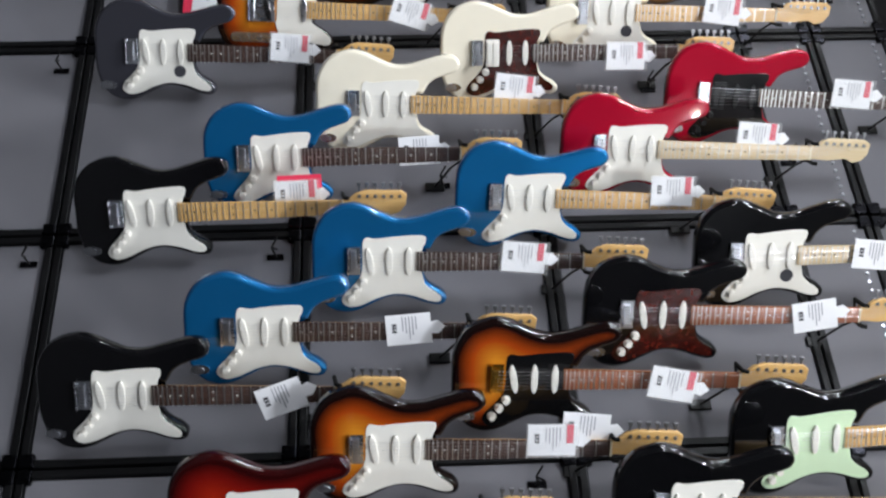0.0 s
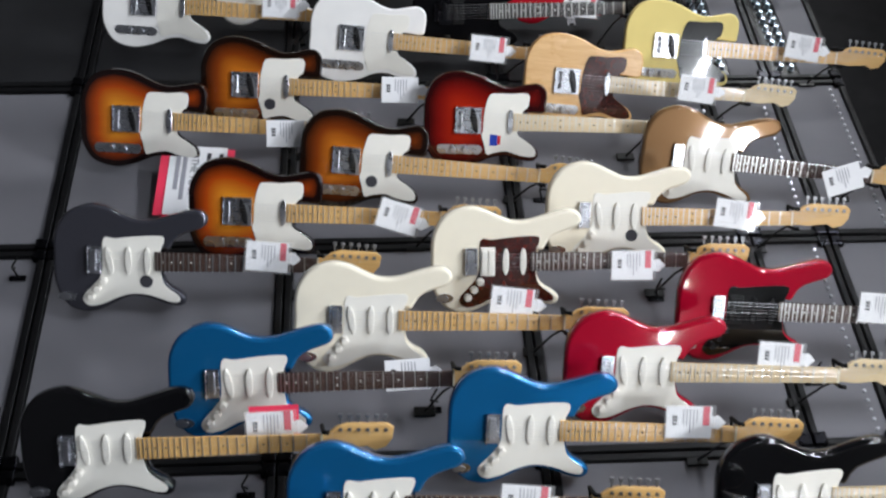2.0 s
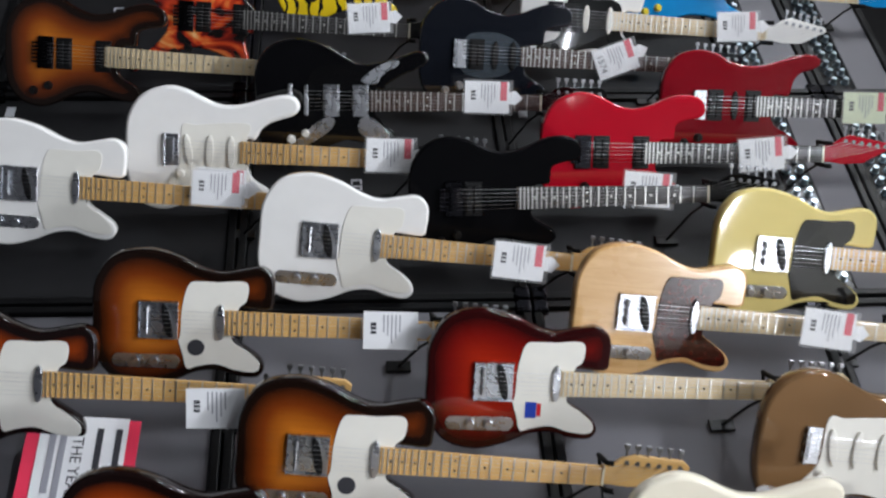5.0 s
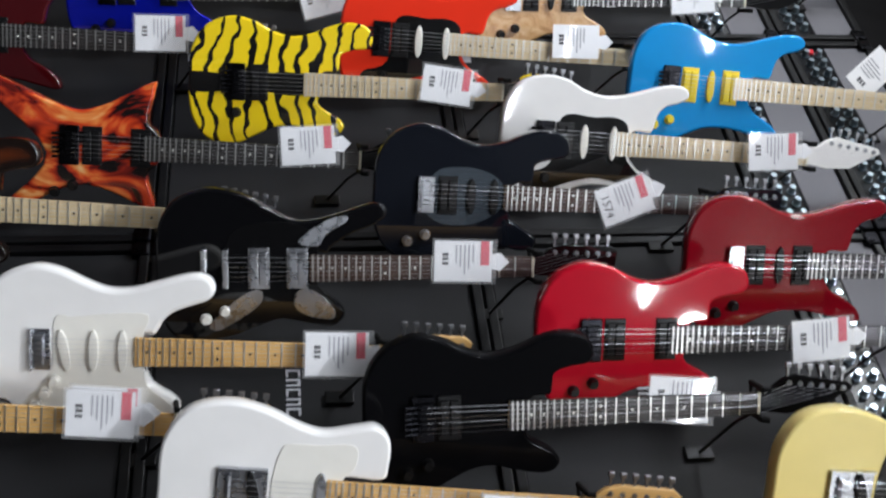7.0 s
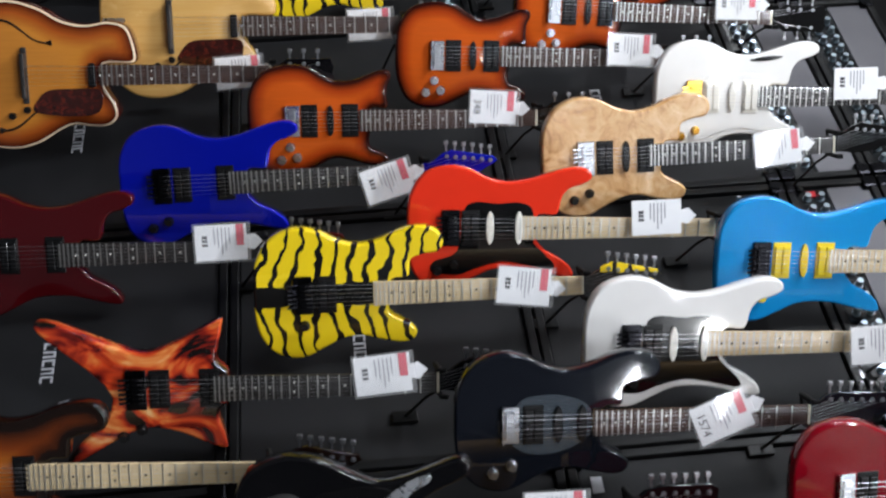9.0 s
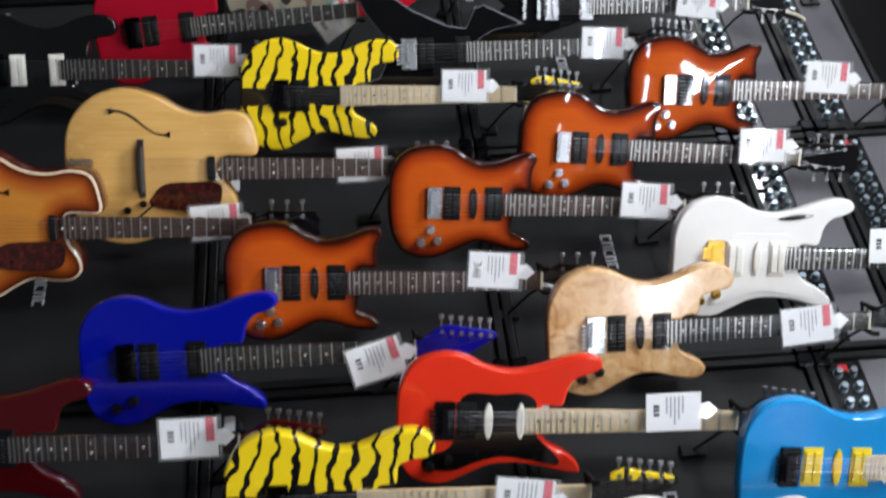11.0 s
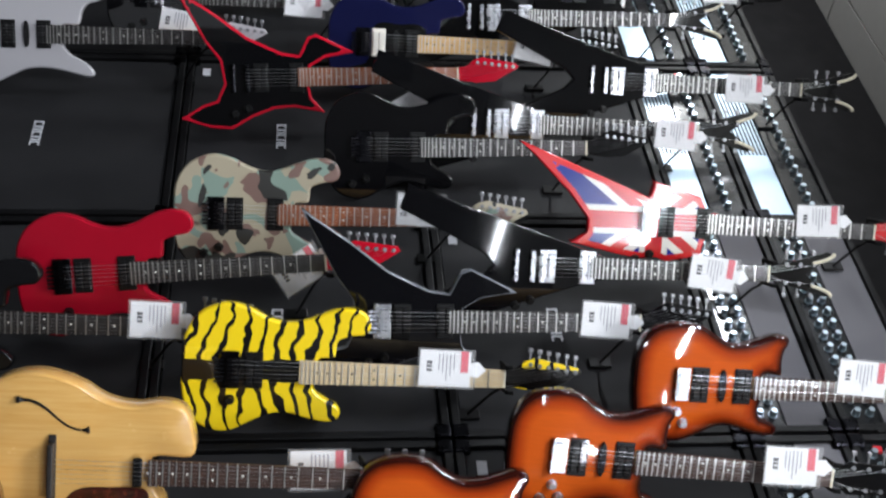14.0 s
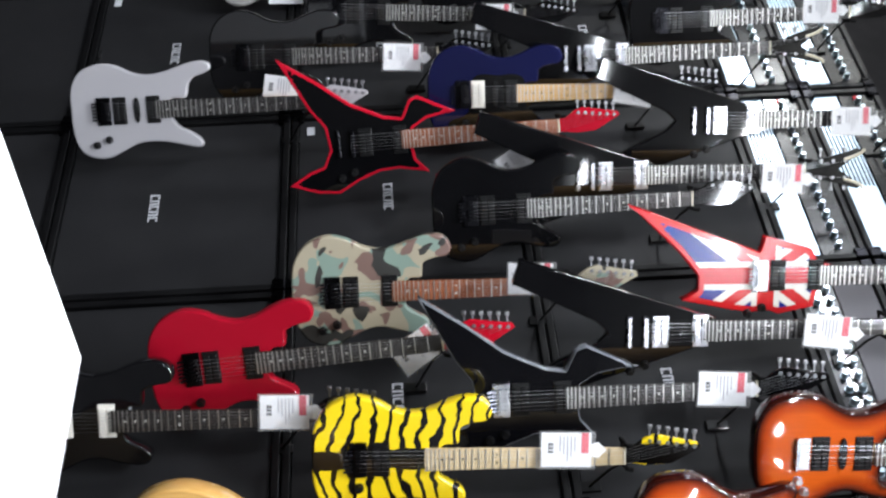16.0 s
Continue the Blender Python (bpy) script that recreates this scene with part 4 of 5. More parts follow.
# hanging grid of the wall: kind, finish, x and z of the bridge, lean in degrees
GUITARS = [
    ("strat", "black", -0.898, 0.931, 1.4),
    ("strat", "blue", -1.079, 1.295, 1.2),
    ("strat", "black2", -1.491, 0.954, -0.6),
    ("strat", "blue", -1.690, 1.310, -0.1),
    ("strat", "blue", -1.302, 1.638, 1.3),
    ("strat", "cream", -1.903, 1.642, 2.0),
    ("strat", "blue2", -1.520, 2.057, 2.8),
    ("strat", "grey", -2.148, 0.935, 2.5),
    ("strat", "creamtort", -2.111, 2.043, 0.4),
    ("strat", "creamdot", -2.294, 2.408, 1.8),
    ("strat", "red", -1.701, 2.390, 2.6),
    ("strat", "redblack", -1.909, 2.747, 3.4),
    ("strat", "burst", -0.716, 1.639, 1.5),
    ("strat", "burstblack", -0.909, 2.013, 2.1),
    ("strat", "blacktort", -1.097, 2.388, 1.5),
    ("strat", "blackdot", -1.282, 2.730, -0.3),
    ("strat", "blackmint", -0.698, 2.723, -2.0),
    ("strat", "black", -0.527, 2.393, 1.5),
    ("strat", "cherry", -0.546, 1.295, 1.6),
    ("tele", "burst", -2.769, 0.927, 4.0),
    ("tele", "burst", -2.339, 1.312, 3.1),
    ("tele", "burstdot", -2.934, 1.304, 3.2),
    ("tele", "burstdot", -2.558, 1.645, 5.4),
    ("tele", "burstred", -2.740, 2.051, 2.8),
    ("tele", "natural", -2.938, 2.407, 5.2),
    ("tele", "blonde", -3.126, 2.787, 4.6),
    ("strat", "gold", -2.549, 2.750, 6.6),
    ("tele", "white", -3.394, 0.917, 4.5),
    ("tele", "white", -3.186, 1.667, 5.5),
    ("strat", "white", -3.520, 1.309, 2.7),
    ("super", "blackmatte", -3.325, 2.039, -1.1),
    ("jm", "black", -3.725, 1.652, 0.5),
    ("super", "smoke", -3.943, 2.097, 2.7),
    ("super", "red", -3.507, 2.399, 0.5),
    ("modern", "winered", -3.709, 2.757, 1.4),
    ("modern", "whiteblack", -4.131, 2.405, 3.9),
    ("modern", "cyan", -4.347, 2.769, 4.6),
    ("super", "tiger", -4.349, 1.674, 2.2),
    ("flame", "flame", -4.118, 1.305, 3.3),
    ("super", "orange", -3.935, 0.930, 3.9),
    ("modern", "royal", -4.745, 1.334, 0.8),
    ("modern", "vermilion", -4.528, 2.041, 4.0),
    ("super", "burl", -4.736, 2.417, 0.5),
    ("modern", "jem", -4.947, 2.756, 3.4),
    ("prs", "amber", -4.957, 1.661, 2.8),
    ("prs", "amber", -5.193, 2.074, 4.2),
    ("prs", "amber", -5.373, 2.439, 5.5),
    ("prs", "amber", -5.581, 2.777, 3.1),
    ("arch", "natural", -5.367, 1.333, 2.8),
    ("arch", "burst", -5.192, 0.957, 3.1),
    ("super", "tiger", -5.638, 1.692, 2.4),
    ("modern", "darkred", -4.546, 0.931, 2.7),
    ("super", "blackwhite", -5.807, 0.901, 2.0),
    ("super", "crimson", -5.950, 1.265, -3.4),
    ("super", "camo", -6.192, 1.632, 0.9),
    ("warlock", "chrome", -5.793, 2.061, 0.4),
    ("vee", "black", -5.991, 2.460, 1.6),
    ("razor", "union", -6.171, 2.826, 2.3),
    ("super", "blackcream", -6.486, 2.039, -0.5),
    ("warlock", "redline", -6.814, 1.686, -2.2),
    ("vee", "black", -6.841, 2.814, 1.6),
    ("vee", "black", -6.609, 2.410, 1.1),
    ("modern", "silver", -7.027, 0.899, -0.1),
    ("super", "indigo", -7.028, 2.057, 1.2),
    ("super", "black", -7.280, 1.332, 1.2),
    ("super", "black", -7.521, 1.657, 3.6),
    ("super", "blacksilver", -7.674, 2.068, 2.8),
    ("vee", "black", -7.191, 2.452, -0.6),
    ("super", "black", -7.381, 2.782, -0.2),
    ("strat", "white", -7.860, 1.305, 1.0),
    ("modern", "darkred", -7.805, 2.442, 1.0),
]
FACE = -0.004
TILT_IN, TURNED = 0.3, 55.0
DEEP = {"arch": 0.06}


def hang(kind, x, z, lean):
    """Each guitar is turned on its hanger to face along the wall; deep bodies stand further off."""
    d = DEEP.get(kind, 0.0)
    return pose(x + 0.011 + 0.8 * d, FACE - d, z, TILT_IN, lean, TURNED)


# ---- speaker cabinets and amplifier heads ----
FRONT = 0.165
LEVELS = (0.0, 0.740, 1.478, 2.225)
SEAMS = [0.83, 0.035, -0.757, -1.525, -2.325, -3.11, -3.95, -4.745, -5.535, -6.345, -7.15, -7.95, -8.75]
HEADS_Z = (2.975, 3.235, 3.505)


def logo_bars(root, x, z, y, h=0.030, w=0.125):
    bm = bmesh.new()
    n, t = 5, h * 0.16
    for i in range(n):
        xa = x - w / 2 + i * w / n
        xb = xa + w / n * 0.74
        box(bm, xa, xa + t, y - 0.003, y, z - h / 2, z + h / 2)
        box(bm, xa + t, xb, y - 0.003, y, z + h / 2 - t, z + h / 2)
        if i % 2:
            box(bm, xb - t, xb, y - 0.003, y, z - h / 2, z + h / 2 - t)
        else:
            box(bm, xa + t, xb, y - 0.003, y, z - h / 2, z - h / 2 + t)
    part("logo", bm, M["logo"], root, "silver badge bars")


def corner_mesh():
    bm = bmesh.new()
    box(bm, 0.0, 0.042, -0.004, 0.040, 0.0, 0.042, 0.006)
    rod(bm, (0.028, -0.006, 0.028), (0.028, -0.003, 0.028), 0.004, 8)
    return mesh_from("corner", bm, M["blackmetal"])


def cabinet(x0, x1, z0, z1, grey, logo):
    root = new("speaker_cabinet")
    root.location = ((x0 + x1) / 2, FRONT, z0)
    tagged(root, "stacked black speaker cabinet with grey grille cloth" if grey else "stacked black speaker cabinet with black grille cloth", "speaker cabinet", "stacked speaker cabinets")
    w, h, t = (x1 - x0) / 2 - 0.004, z1 - z0 - 0.006, 0.022
    part("shell", boxes((-w, w, 0.012, 0.36, 0, h), bevel=0.004), M["tolex"], root)
    for d in ((-w, -w + t, -0.012, 0.0115, 0, h), (w - t, w, -0.012, 0.0115, 0, h), (-w + t + 0.001, w - t - 0.001, -0.012, 0.0115, 0, t), (-w + t + 0.001, w - t - 0.001, -0.012, 0.0115, h - t, h)):
        part("front_edge", boxes(d, bevel=0.003), M["tolex"], root)
    part("grille", boxes((-w + t + 0.002, w - t - 0.002, 0.000, 0.011, t + 0.002, h - t - 0.002), bevel=0.003), M["clothgrey" if grey else "clothblack"], root)
    me = cached(("corner",), corner_mesh)
    for sx in (-1, 1):
        for sz in (0, 1):
            part_of("corner", me, root, "", Matrix.Translation((sx * (w + 0.002), -0.013, h + 0.002 if sz else -0.002)) @ Matrix.Diagonal((-sx, 1, -1 if sz else 1, 1)))
    if logo:
        logo_bars(root, 0.02, h * 0.42, 0.0)
        part("label_plate", boxes((-w + 0.06, -w + 0.10, -0.003, 0.0005, 0.05, 0.075)), M["logo"], root, "small silver plate")
    return root


def amp_head(x0, x1, z0, z1, style):
    root = new("amplifier_head")
    root.location = ((x0 + x1) / 2, FRONT, z0)
    words = {"grey": "black amplifier head with grey grille front", "knobs": "black amplifier head with a row of bright knobs", "silver": "black amplifier head with silver vented front"}[style]
    tagged(root, words, "amplifier", "amplifier heads on top of the stacks")
    w, h, t = (x1 - x0) / 2 - 0.006, z1 - z0 - 0.006, 0.020
    part("shell", boxes((-w, w, 0.012, 0.28, 0, h), bevel=0.004), M["tolex"], root)
    for d in ((-w, -w + t, -0.012, 0.0115, 0, h), (w - t, w, -0.012, 0.0115, 0, h), (-w + t + 0.001, w - t - 0.001, -0.012, 0.0115, 0, t), (-w + t + 0.001, w - t - 0.001, -0.012, 0.0115, h - t, h)):
        part("front_edge", boxes(d, bevel=0.003), M["tolex"], root)
    me = cached(("corner",), corner_mesh)
    for sx in (-1, 1):
        for sz in (0, 1):
            part_of("corner", me, root, "", Matrix.Translation((sx * (w + 0.002), -0.013, h + 0.002 if sz else -0.002)) @ Matrix.Diagonal((-sx, 1, -1 if sz else 1, 1)))
    mid = h * 0.46
    if style == "grey":
        part("grille", boxes((-w + t, w - t, 0.0, 0.011, t, h - t), bevel=0.003), M["clothgrey"], root)
        for i in range(22):
            x = -w + 0.05 + i * (2 * w - 0.10) / 21
            part_of("knob", cached(("stud",), lambda: mesh_from("knob", rod(bmesh.new(), (0, -0.006, 0), (0, 0.001, 0), 0.005, 8), M["chrome"])), root, "", pose(x, 0, h - 0.055))
        return root
    part("grille", boxes((-w + t, w - t, 0.0, 0.011, mid, h - t) if style == "knobs" else (-w + t, w - t, 0.0, 0.011, t, mid), bevel=0.002), M["panel" if style == "silver" else "clothgrey"], root)
    lo, hi = (t, mid - 0.004) if style == "knobs" else (mid + 0.004, h - t)
    part("control_panel", boxes((-w + t, w - t, -0.002, 0.011, lo, hi), bevel=0.002), M["panelblack"], root)
    knob = cached(("ampknob",), lambda: mesh_from("knob", rod(rod(bmesh.new(), (0, -0.020, 0), (0, 0, 0), 0.0085, 10, 0.010), (0, -0.002, 0), (0, 0.0, 0), 0.012, 12), M["ampknob"]))
    for i in range(16):
        for zz in ((lo + hi) / 2,) if style == "silver" else (lo + (hi - lo) * 0.32, lo + (hi - lo) * 0.72):
            part_of("knob", knob, root, "", pose(-w + 0.06 + i * (2 * w - 0.12) / 15, -0.002, zz))
    bm = bmesh.new()
    if style == "silver":
        for i in range(7):
            z = t + 0.012 + i * (mid - t - 0.024) / 6
            box(bm, -w * 0.75, w * 0.2, -0.003, 0.0, z, z + 0.004)
        part("vent", bm, M["panelblack"], root)
    else:
        bm.free()
    part("switch", boxes((-w + 0.035, -w + 0.055, -0.008, 0.0, (lo + hi) / 2 - 0.012, (lo + hi) / 2 + 0.012), bevel=0.002), M["dotred"], root, "red rocker switch")
    return root


# ---- price tags and hangers ----
def price_tag(x, z, lean, turn, digits="", style="card", y=FACE - 0.020):
    root = new("price_tag")
    root.matrix_world = pose(x - 0.0235, y, z, 1, turn + lean, TURNED - 4) @ Matrix.Diagonal((0.80, 1, 0.82, 1))
    words = {"card": "white price card with red strip", "pink": "white price card over pink card", "green": "pale green price card", "paper": "plain white paper tag"}[style]
    tagged(root, words + " hung on a guitar neck", "price tag", "price tags on the guitars")
    main = "greencard" if style == "green" else "card"
    part_of("card", cached(("card", main), lambda: mesh_from("card", boxes((-0.054, 0.054, 0.0, 0.0012, -0.150, 0.0), bevel=0.0004), M[main])), root)
    if style != "paper":
        part_of("strip", cached(("strip",), lambda: mesh_from("strip", boxes((-0.054, 0.010, -0.0008, 0.0, -0.030, -0.008)), M["pink"])), root, "red strip")
        part_of("sleeve", cached(("sleeve",), lambda: mesh_from("sleeve", boxes((-0.060, 0.060, -0.0024, -0.0018, -0.156, 0.012)), M["sleeve"])), root, "clear plastic sleeve")
    if style == "pink":
        part_of("backing", cached(("pinkback",), lambda: mesh_from("backing", boxes((-0.074, 0.040, 0.003, 0.0042, -0.14, 0.018)), M["hotpink"])), root, "hot pink card")
    part_of("tab", cached(("tab",), lambda: mesh_from("tab", slab(( -0.020, 0.0), (-0.024, 0.022), (0.0, 0.046), (0.024, 0.022), (0.020, 0.0)), M["card"])), root)
    def lines():
        bm = bmesh.new()
        for i in range(5):
            z0 = -0.048 - i * 0.011
            box(bm, -0.044, -0.044 + 0.085 * (0.55 + 0.4 * math.sin(i * 2.3) ** 2), -0.0006, 0.0, z0 - 0.0035, z0)
        return mesh_from("small_print", bm, M["inkgrey"])
    part_of("small_print", cached(("lines",), lines), root)
    if digits:
        def number():
            cu = bpy.data.curves.new("number", "FONT")
            cu.body, cu.size, cu.align_x, cu.extrude = digits, 0.034, "CENTER", 0.0003
            me = bpy.data.meshes.new_from_object(new_text(cu))
            me.materials.clear()
            me.materials.append(M["ink"])
            return me
        part_of("number", cached(("number", digits), number), root, "", pose(0.0, -0.0008, -0.138, 90, 0, 0))
    else:
        part_of("number", cached(("block",), lambda: mesh_from("number", boxes((-0.022, -0.013, -0.0007, 0, -0.130, -0.114), (-0.010, -0.002, -0.0007, 0, -0.130, -0.114), (0.002, 0.010, -0.0007, 0, -0.130, -0.114)), M["ink"])), root)
    return root


def slab(*pts):
    bm = bmesh.new()
    a = [bm.verts.new((x, 0.0, z)) for x, z in pts]
    b = [bm.verts.new((x, 0.0010, z)) for x, z in pts]
    bm.faces.new(a)
    bm.faces.new(b[::-1])
    for i in range(len(pts)):
        j = (i + 1) % len(pts)
        bm.faces.new((a[i], b[i], b[j], a[j]))
    bmesh.ops.recalc_face_normals(bm, faces=bm.faces)
    return bm


TEMP = []


def new_text(cu):
    ob = bpy.data.objects.new("number_text", cu)
    TEMP.append(ob)
    return ob


def hanger(nut):
    """A wall arm and, at the neck, a padded yoke turned with the guitar."""
    root = new("guitar_hanger")
    root.location = (nut.x, FRONT, nut.z)
    tagged(root, "black wire guitar hanger with padded yoke on the cabinet wall", "hanger", "guitar hangers")
    reach = FRONT - nut.y - 0.035
    part_of("back_plate", cached(("hanger_plate",), lambda: mesh_from("back_plate", boxes((-0.016, 0.016, -0.0105, -0.0025, -0.09, -0.03), bevel=0.002), M["wire"])), root)
    bm = bmesh.new()
    rod(bm, (0, -0.008, -0.06), (0, -reach * 0.75, -0.012), 0.0035, 8)
    rod(bm, (0, -reach * 0.75, -0.012), (0, -reach, 0.018), 0.0035, 8)
    part("arm", bm, M["wire"], root)

    def fork():
        bm = bmesh.new()
        for s in (-1, 1):
            rod(bm, (0, 0.035, 0.018), (s * 0.030, 0.030, 0.014), 0.004, 8)
            rod(bm, (s * 0.030, 0.030, 0.014), (s * 0.031, -0.022, 0.020), 0.006, 8)
            rod(bm, (s * 0.031, -0.022, 0.020), (s * 0.031, -0.028, 0.034), 0.006, 8)
        return mesh_from("yoke", bm, M["rubber"])
    part_of("yoke", cached(("yoke",), fork), root, "", pose(0, -reach - 0.035, 0, 0, 0, TURNED))
    return root


# ---- structure ----
def setting(name, bm, material, label=""):
    return tagged(link_mesh(name, bm, material), label, kind="structure")


LEFT, RIGHT, BACKY, TOP = -13.0, 6.0, -7.0, 4.2
setting("floor", boxes((LEFT, RIGHT, BACKY, 0.7, -0.1, -0.002)), M["floor"], "charcoal carpet floor")
setting("wall_north", boxes((LEFT, RIGHT, 0.62, 0.75, 0, TOP)), M["wall"], "dark painted wall behind the stacks")
# West, east and south walls are unseen, added to close the room.
setting("wall_west", boxes((LEFT - 0.12, LEFT, BACKY, 0.62, 0, TOP)), M["wall"])
setting("wall_east", boxes((RIGHT, RIGHT + 0.12, BACKY, 0.62, 0, TOP)), M["wall"])
setting("wall_south", boxes((LEFT, RIGHT, BACKY - 0.12, BACKY, 0, 0.75), (LEFT, RIGHT, BACKY - 0.12, BACKY, 3.15, TOP), *[(a, b, BACKY - 0.12, BACKY, 0.75, 3.15) for a, b in ((LEFT, -8.6), (-5.0, -4.4), (-0.8, -0.2), (3.4, RIGHT))]), M["whitewall"])
setting("ceiling", boxes(*[(LEFT + i * 1.2, LEFT + i * 1.2 + 1.19, BACKY + j * 0.62, BACKY + j * 0.62 + 0.612, TOP, TOP + 0.02) for i in range(16) for j in range(13)]), M["ceiling"], "grey ceiling tiles")
# Unseen slab, added to close the gaps above the tiles.
setting("ceiling_void", boxes((LEFT, RIGHT, BACKY, 0.75, TOP + 0.03, TOP + 0.06)), M["wall"])


# Housings for the unseen strips; their places are assumed.
def strip_light(x, y):
    root = new("ceiling_light")
    root.location = (x, y, TOP)
    tagged(root, "white fluorescent strip light fixed under the ceiling", "ceiling light", "ceiling strip lights")
    part("housing", boxes((-0.62, 0.62, -0.045, 0.045, -0.088, 0.0), bevel=0.006), M["card"], root)
    for side in (-1, 1):
        part("end_cap", boxes((side * 0.634 - 0.012, side * 0.634 + 0.012, -0.05, 0.05, -0.10, 0.0), bevel=0.003), M["card"], root)


# Unseen fitting, added around each brightening bulb.
def pendant(x, y):
    root = new("added_pendant_lamp")
    root.location = (x, y, TOP)
    tagged(root, "unseen bulb on a black cord, added to brighten the upper wall", "pendant lamp", "pendant lamps")
    part("ceiling_rose", rod(bmesh.new(), (0, 0, -0.03), (0, 0, 0), 0.05, 20, 0.055), M["wire"], root)
    part("cord", rod(bmesh.new(), (0, 0, -0.36), (0, 0, -0.03), 0.004, 8), M["wire"], root)
    part("socket", rod(bmesh.new(), (0, 0, -0.40), (0, 0, -0.34), 0.024, 16, 0.018), M["wire"], root)


for x, y in STRIPS:
    strip_light(x, y)
for x in ADDED_BULBS:
    pendant(x, -1.15)

# stacks
for i, (x1, x0) in enumerate(zip(SEAMS, SEAMS[1:])):
    for k, (z0, z1) in enumerate(zip(LEVELS, (*LEVELS[1:], HEADS_Z[0]))):
        grey = x0 > -3.2
        cabinet(x0, x1, z0, z1, grey, not grey)
    for k in (0, 1):
        amp_head(x0, x1, HEADS_Z[k], HEADS_Z[k + 1], "grey" if x0 > -3.2 else "silver" if x1 < -6.2 else "knobs")

# guitars with their hangers
for kind, finish, x, z, lean in GUITARS:
    m = hang(kind, x, z, lean)
    guitar(kind, finish, m)
    hanger(m @ Vector((0, 0.004, NUT - 0.012)))

TAGS = [
    (-0.844, 1.501, -19.3, "", "paper"),
    (-1.027, 1.843, -4.1, "", "paper"),
    (-1.495, 1.531, -1.6, "", "pink"),
    (-1.657, 1.897, -2.9, "", "paper"),
    (-1.243, 2.176, 5.4, "", "card"),
    (-1.887, 2.205, 7.3, "", "card"),
    (-1.471, 2.637, 2.0, "", "card"),
    (-2.085, 1.500, 5.6, "", "card"),
    (-2.030, 2.577, 0.9, "", "card"),
    (-2.220, 2.928, 7.9, "", "card"),
    (-1.670, 2.934, 5.3, "", "card"),
    (-1.838, 3.271, 5.6, "", "card"),
    (-0.675, 2.197, 1.3, "", "card"),
    (-0.699, 2.287, 5.7, "", "paper"),
    (-0.814, 2.531, 11.1, "", "card"),
    (-1.037, 2.965, -8.3, "", "paper"),
    (-1.219, 3.180, 5.4, "", "paper"),
    (-2.626, 1.538, 0.8, "", "paper"),
    (-2.220, 1.887, 17.9, "", "card"),
    (-2.834, 1.915, 1.8, "", "paper"),
    (-2.810, 2.928, 8.6, "", "card"),
    (-3.026, 3.354, 11.0, "", "card"),
    (-2.402, 3.321, -16.5, "", "paper"),
    (-3.304, 1.498, 4.6, "", "card"),
    (-3.040, 2.231, 6.8, "", "card"),
    (-3.433, 1.935, 1.9, "", "card"),
    (-3.312, 1.507, 4.8, "", "card"),
    (-3.294, 2.592, 4.9, "", "card"),
    (-3.677, 2.212, 1.8, "", "card"),
    (-3.891, 2.607, -19.5, "1574", "card"),
    (-3.446, 2.933, -4.5, "", "card"),
    (-3.635, 3.279, 0.8, "", "green"),
    (-4.025, 3.006, -1.0, "", "card"),
    (-4.399, 3.382, -41.9, "", "paper"),
    (-4.262, 2.239, 8.4, "", "card"),
    (-4.058, 1.895, -2.7, "", "card"),
    (-4.672, 1.951, -14.7, "", "card"),
    (-4.458, 2.599, 1.0, "", "paper"),
    (-4.678, 2.971, -4.3, "", "card"),
    (-4.897, 3.258, 2.2, "", "paper"),
    (-4.892, 2.254, 6.3, "348", "card"),
    (-5.094, 2.670, 6.3, "", "card"),
    (-5.274, 3.028, 3.9, "", "card"),
    (-5.530, 3.288, 6.0, "", "card"),
    (-5.292, 1.952, 0.0, "", "card"),
    (-5.117, 1.579, -1.4, "", "card"),
    (-5.578, 2.256, 3.3, "", "card"),
    (-4.481, 1.539, 0.9, "", "card"),
    (-5.741, 1.564, 2.9, "", "card"),
    (-5.965, 1.899, -33.5, "", "card"),
    (-6.147, 2.234, 3.6, "398", "card"),
    (-5.733, 2.679, 4.5, "", "card"),
    (-5.895, 2.998, 8.4, "", "card"),
    (-6.117, 3.362, 0.9, "", "card"),
    (-6.686, 2.250, -31.5, "", "card"),
    (-6.743, 3.318, 2.1, "", "card"),
    (-6.495, 3.034, 5.0, "", "card"),
    (-7.020, 1.526, 10.0, "", "paper"),
    (-6.925, 2.659, 11.8, "", "card"),
    (-7.175, 1.921, 3.9, "", "card"),
    (-7.381, 2.248, 2.2, "", "card"),
    (-7.571, 2.635, 2.4, "", "card"),
    (-7.334, 3.390, 2.4, "", "card"),
    (-7.750, 3.045, 1.4, "", "card"),
    (-7.590, 1.523, 2.5, "", "paper"),
]
for x, z, turn, digits, style in TAGS:
    price_tag(x, z, 0, turn, digits, style)


# spare hooks on the cabinet fronts
def spare_hook(x, z):
    root = new("wall_hook")
    root.location = (x, FRONT, z)
    tagged(root, "empty black wire hook on a cabinet front", "hook", "empty hooks")
    def bar():
        bm = bmesh.new()
        rod(bm, (0, 0.0, 0), (0.0, -0.055, -0.012), 0.003, 8)
        rod(bm, (0, -0.055, -0.012), (0.022, -0.075, 0.006), 0.003, 8)
        rod(bm, (0, -0.055, -0.012), (-0.022, -0.075, 0.006), 0.003, 8)
        return mesh_from("hook_wire", bm, M["wire"])
    part_of("hook_wire", cached(("hook",), bar), root)
    part_of("hook_plate", cached(("hookplate",), lambda: mesh_from("hook_plate", boxes((-0.010, 0.010, -0.006, -0.001, -0.03, 0.02), bevel=0.001), M["blackmetal"])), root)


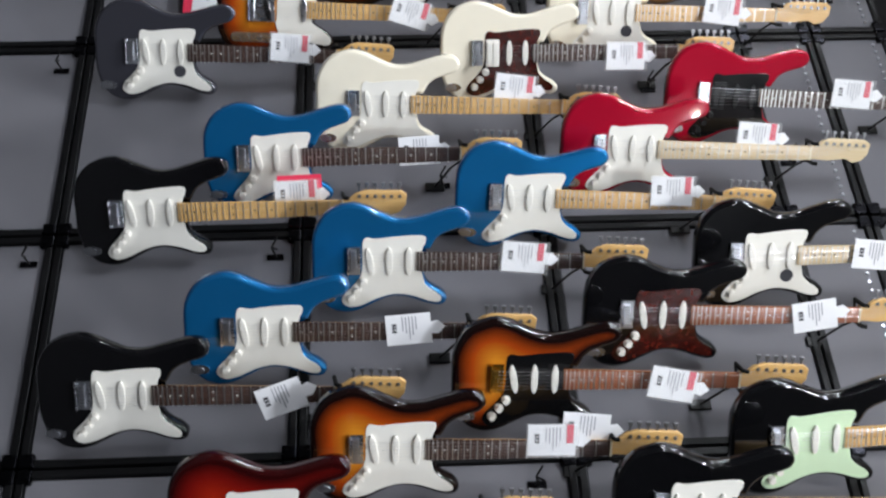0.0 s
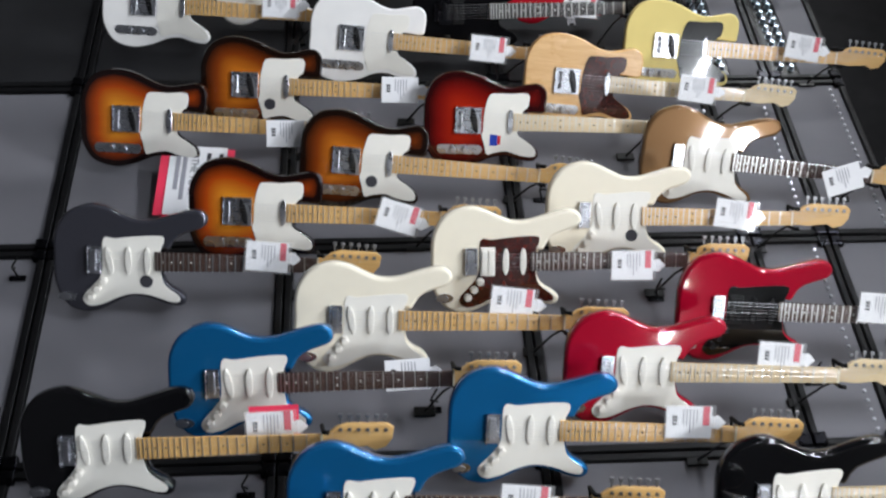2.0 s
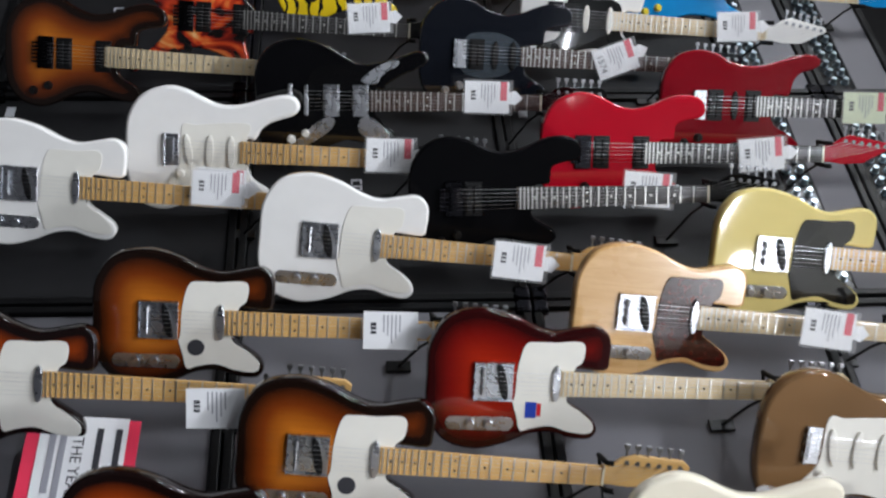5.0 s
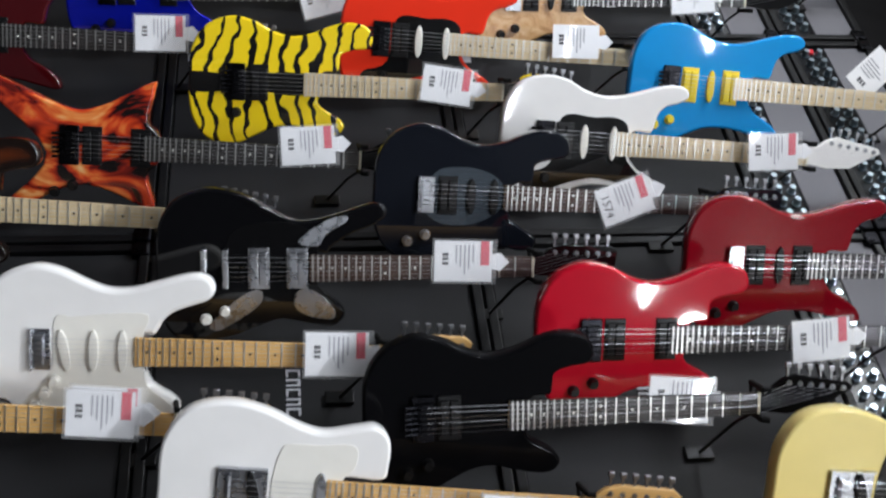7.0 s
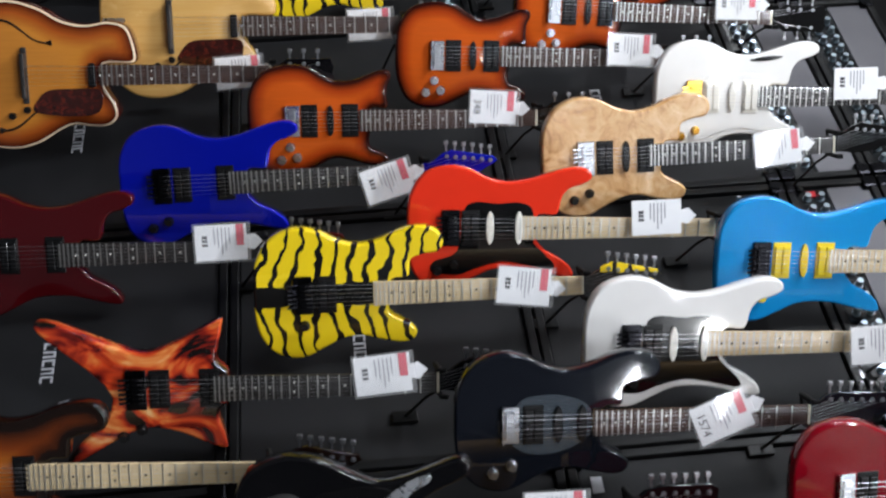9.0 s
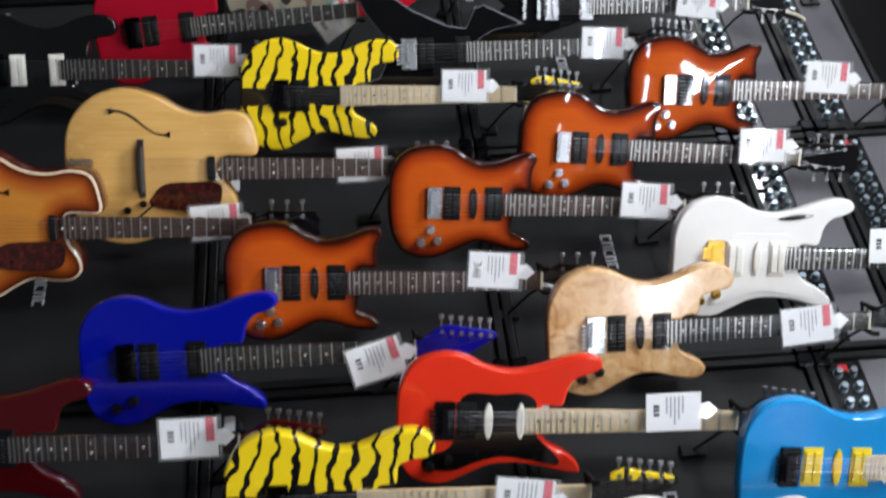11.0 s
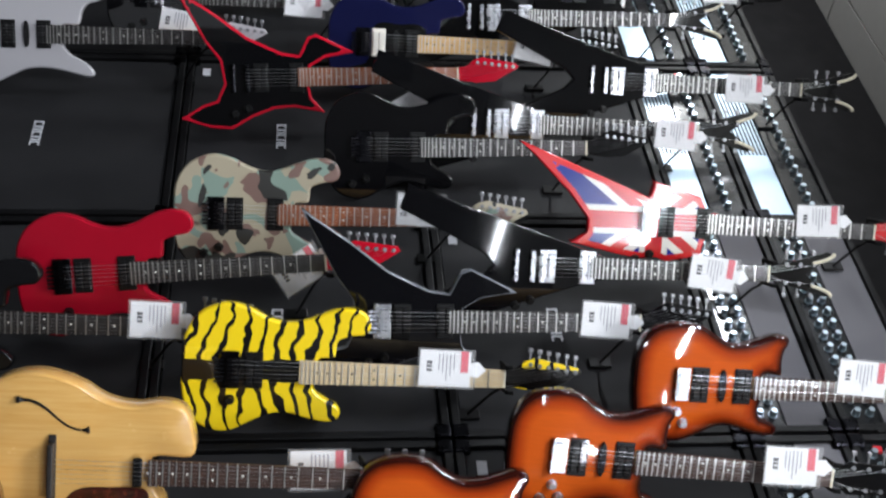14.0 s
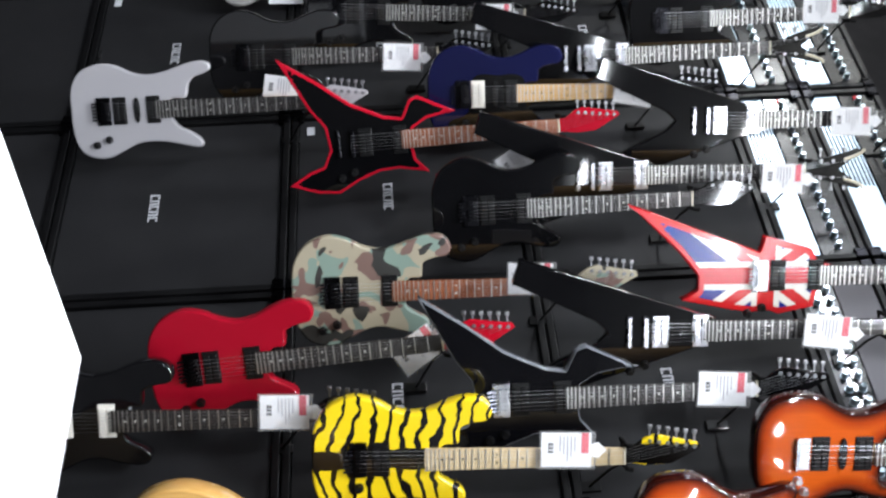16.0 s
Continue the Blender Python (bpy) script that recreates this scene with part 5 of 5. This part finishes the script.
for x, z in ((-2.215, 0.667), (-1.425, 0.674), (-1.428, 1.401), (-1.687, 1.914), (-1.746, 3.034), (-0.664, 2.116), (-2.078, 2.626), (-2.512, 2.315), (-3.05, 2.95), (-7.45, 0.80)):
    spare_hook(x, z)

# red bordered notice behind the sunburst guitars
notice = new("notice_card")
notice.matrix_world = pose(-2.582, 0.118, 1.165, -4, 2, 6)
tagged(notice, "white printed notice on a red card backing", "notice")
part("backing", boxes((-0.145, 0.145, 0, 0.003, -0.11, 0.13), bevel=0.001), M["hotpink"], notice, "red card backing")
part("paper", boxes((-0.148, 0.142, -0.003, -0.001, -0.080, 0.105)), M["card"], notice)
for text, z, size in (("THE YEAR", -0.008, 0.034),):
    cu = bpy.data.curves.new("words", "FONT")
    cu.body, cu.size, cu.align_x, cu.extrude = text, size, "CENTER", 0.0003
    words_mesh = bpy.data.meshes.new_from_object(new_text(cu))
    words_mesh.materials.append(M["ink"])
    part_of("words", words_mesh, notice, "", pose(-0.02, -0.0034, z, 90, 0, 0))
for z, w, tone in ((0.080, 0.11, "ink"), (0.040, 0.12, "ink"), (-0.036, 0.10, "inkgrey"), (-0.058, 0.08, "inkgrey")):
    part("print_line", boxes((-0.12, -0.12 + 2 * w, -0.0042, -0.003, z, z + 0.014)), M[tone], notice)

# round white emblem on a black cabinet front
emblem = new("emblem_board")
emblem.location = (-7.66, 0.146, 2.83)
tagged(emblem, "black board with a white ring emblem and white arcs", "sign")
part("board", boxes((-0.24, 0.24, 0.0, 0.004, -0.13, 0.25), bevel=0.001), M["panelblack"], emblem)
ring = bmesh.new()
for k in range(24):
    a0, a1 = 2 * math.pi * k / 24, 2 * math.pi * (k + 1) / 24
    rod(ring, (-0.12 + 0.075 * math.cos(a0), -0.004, 0.075 * math.sin(a0)), (-0.12 + 0.075 * math.cos(a1), -0.004, 0.075 * math.sin(a1)), 0.008, 6)
part("ring", ring, M["card"], emblem, "white ring")
part("disc", rod(bmesh.new(), (-0.12, -0.005, 0), (-0.12, -0.001, 0), 0.045, 24), M["card"], emblem, "white disc")
arc = bmesh.new()
for k in range(12):
    a0, a1 = math.pi * (0.1 + 0.8 * k / 12), math.pi * (0.1 + 0.8 * (k + 1) / 12)
    rod(arc, (0.10 + 0.11 * math.cos(a0), -0.004, 0.10 + 0.11 * math.sin(a0)), (0.10 + 0.11 * math.cos(a1), -0.004, 0.10 + 0.11 * math.sin(a1)), 0.011, 6)
part("arc", arc, M["card"], emblem, "white arc")

# white display counter close to the end of the walk
stand = new("display_stand")
stand.location = (-4.258, -2.176, 0)
tagged(stand, "plain white display stand with a square top", "stand")
part("column", boxes((-0.065, 0.065, -0.135, 0.135, 0.03, 1.608), bevel=0.004), M["card"], stand)
part("top", boxes((-0.078, 0.078, -0.150, 0.150, 1.610, 1.637), bevel=0.003), M["card"], stand)
part("foot", boxes((-0.16, 0.16, -0.19, 0.19, 0.0, 0.028), bevel=0.004), M["card"], stand)
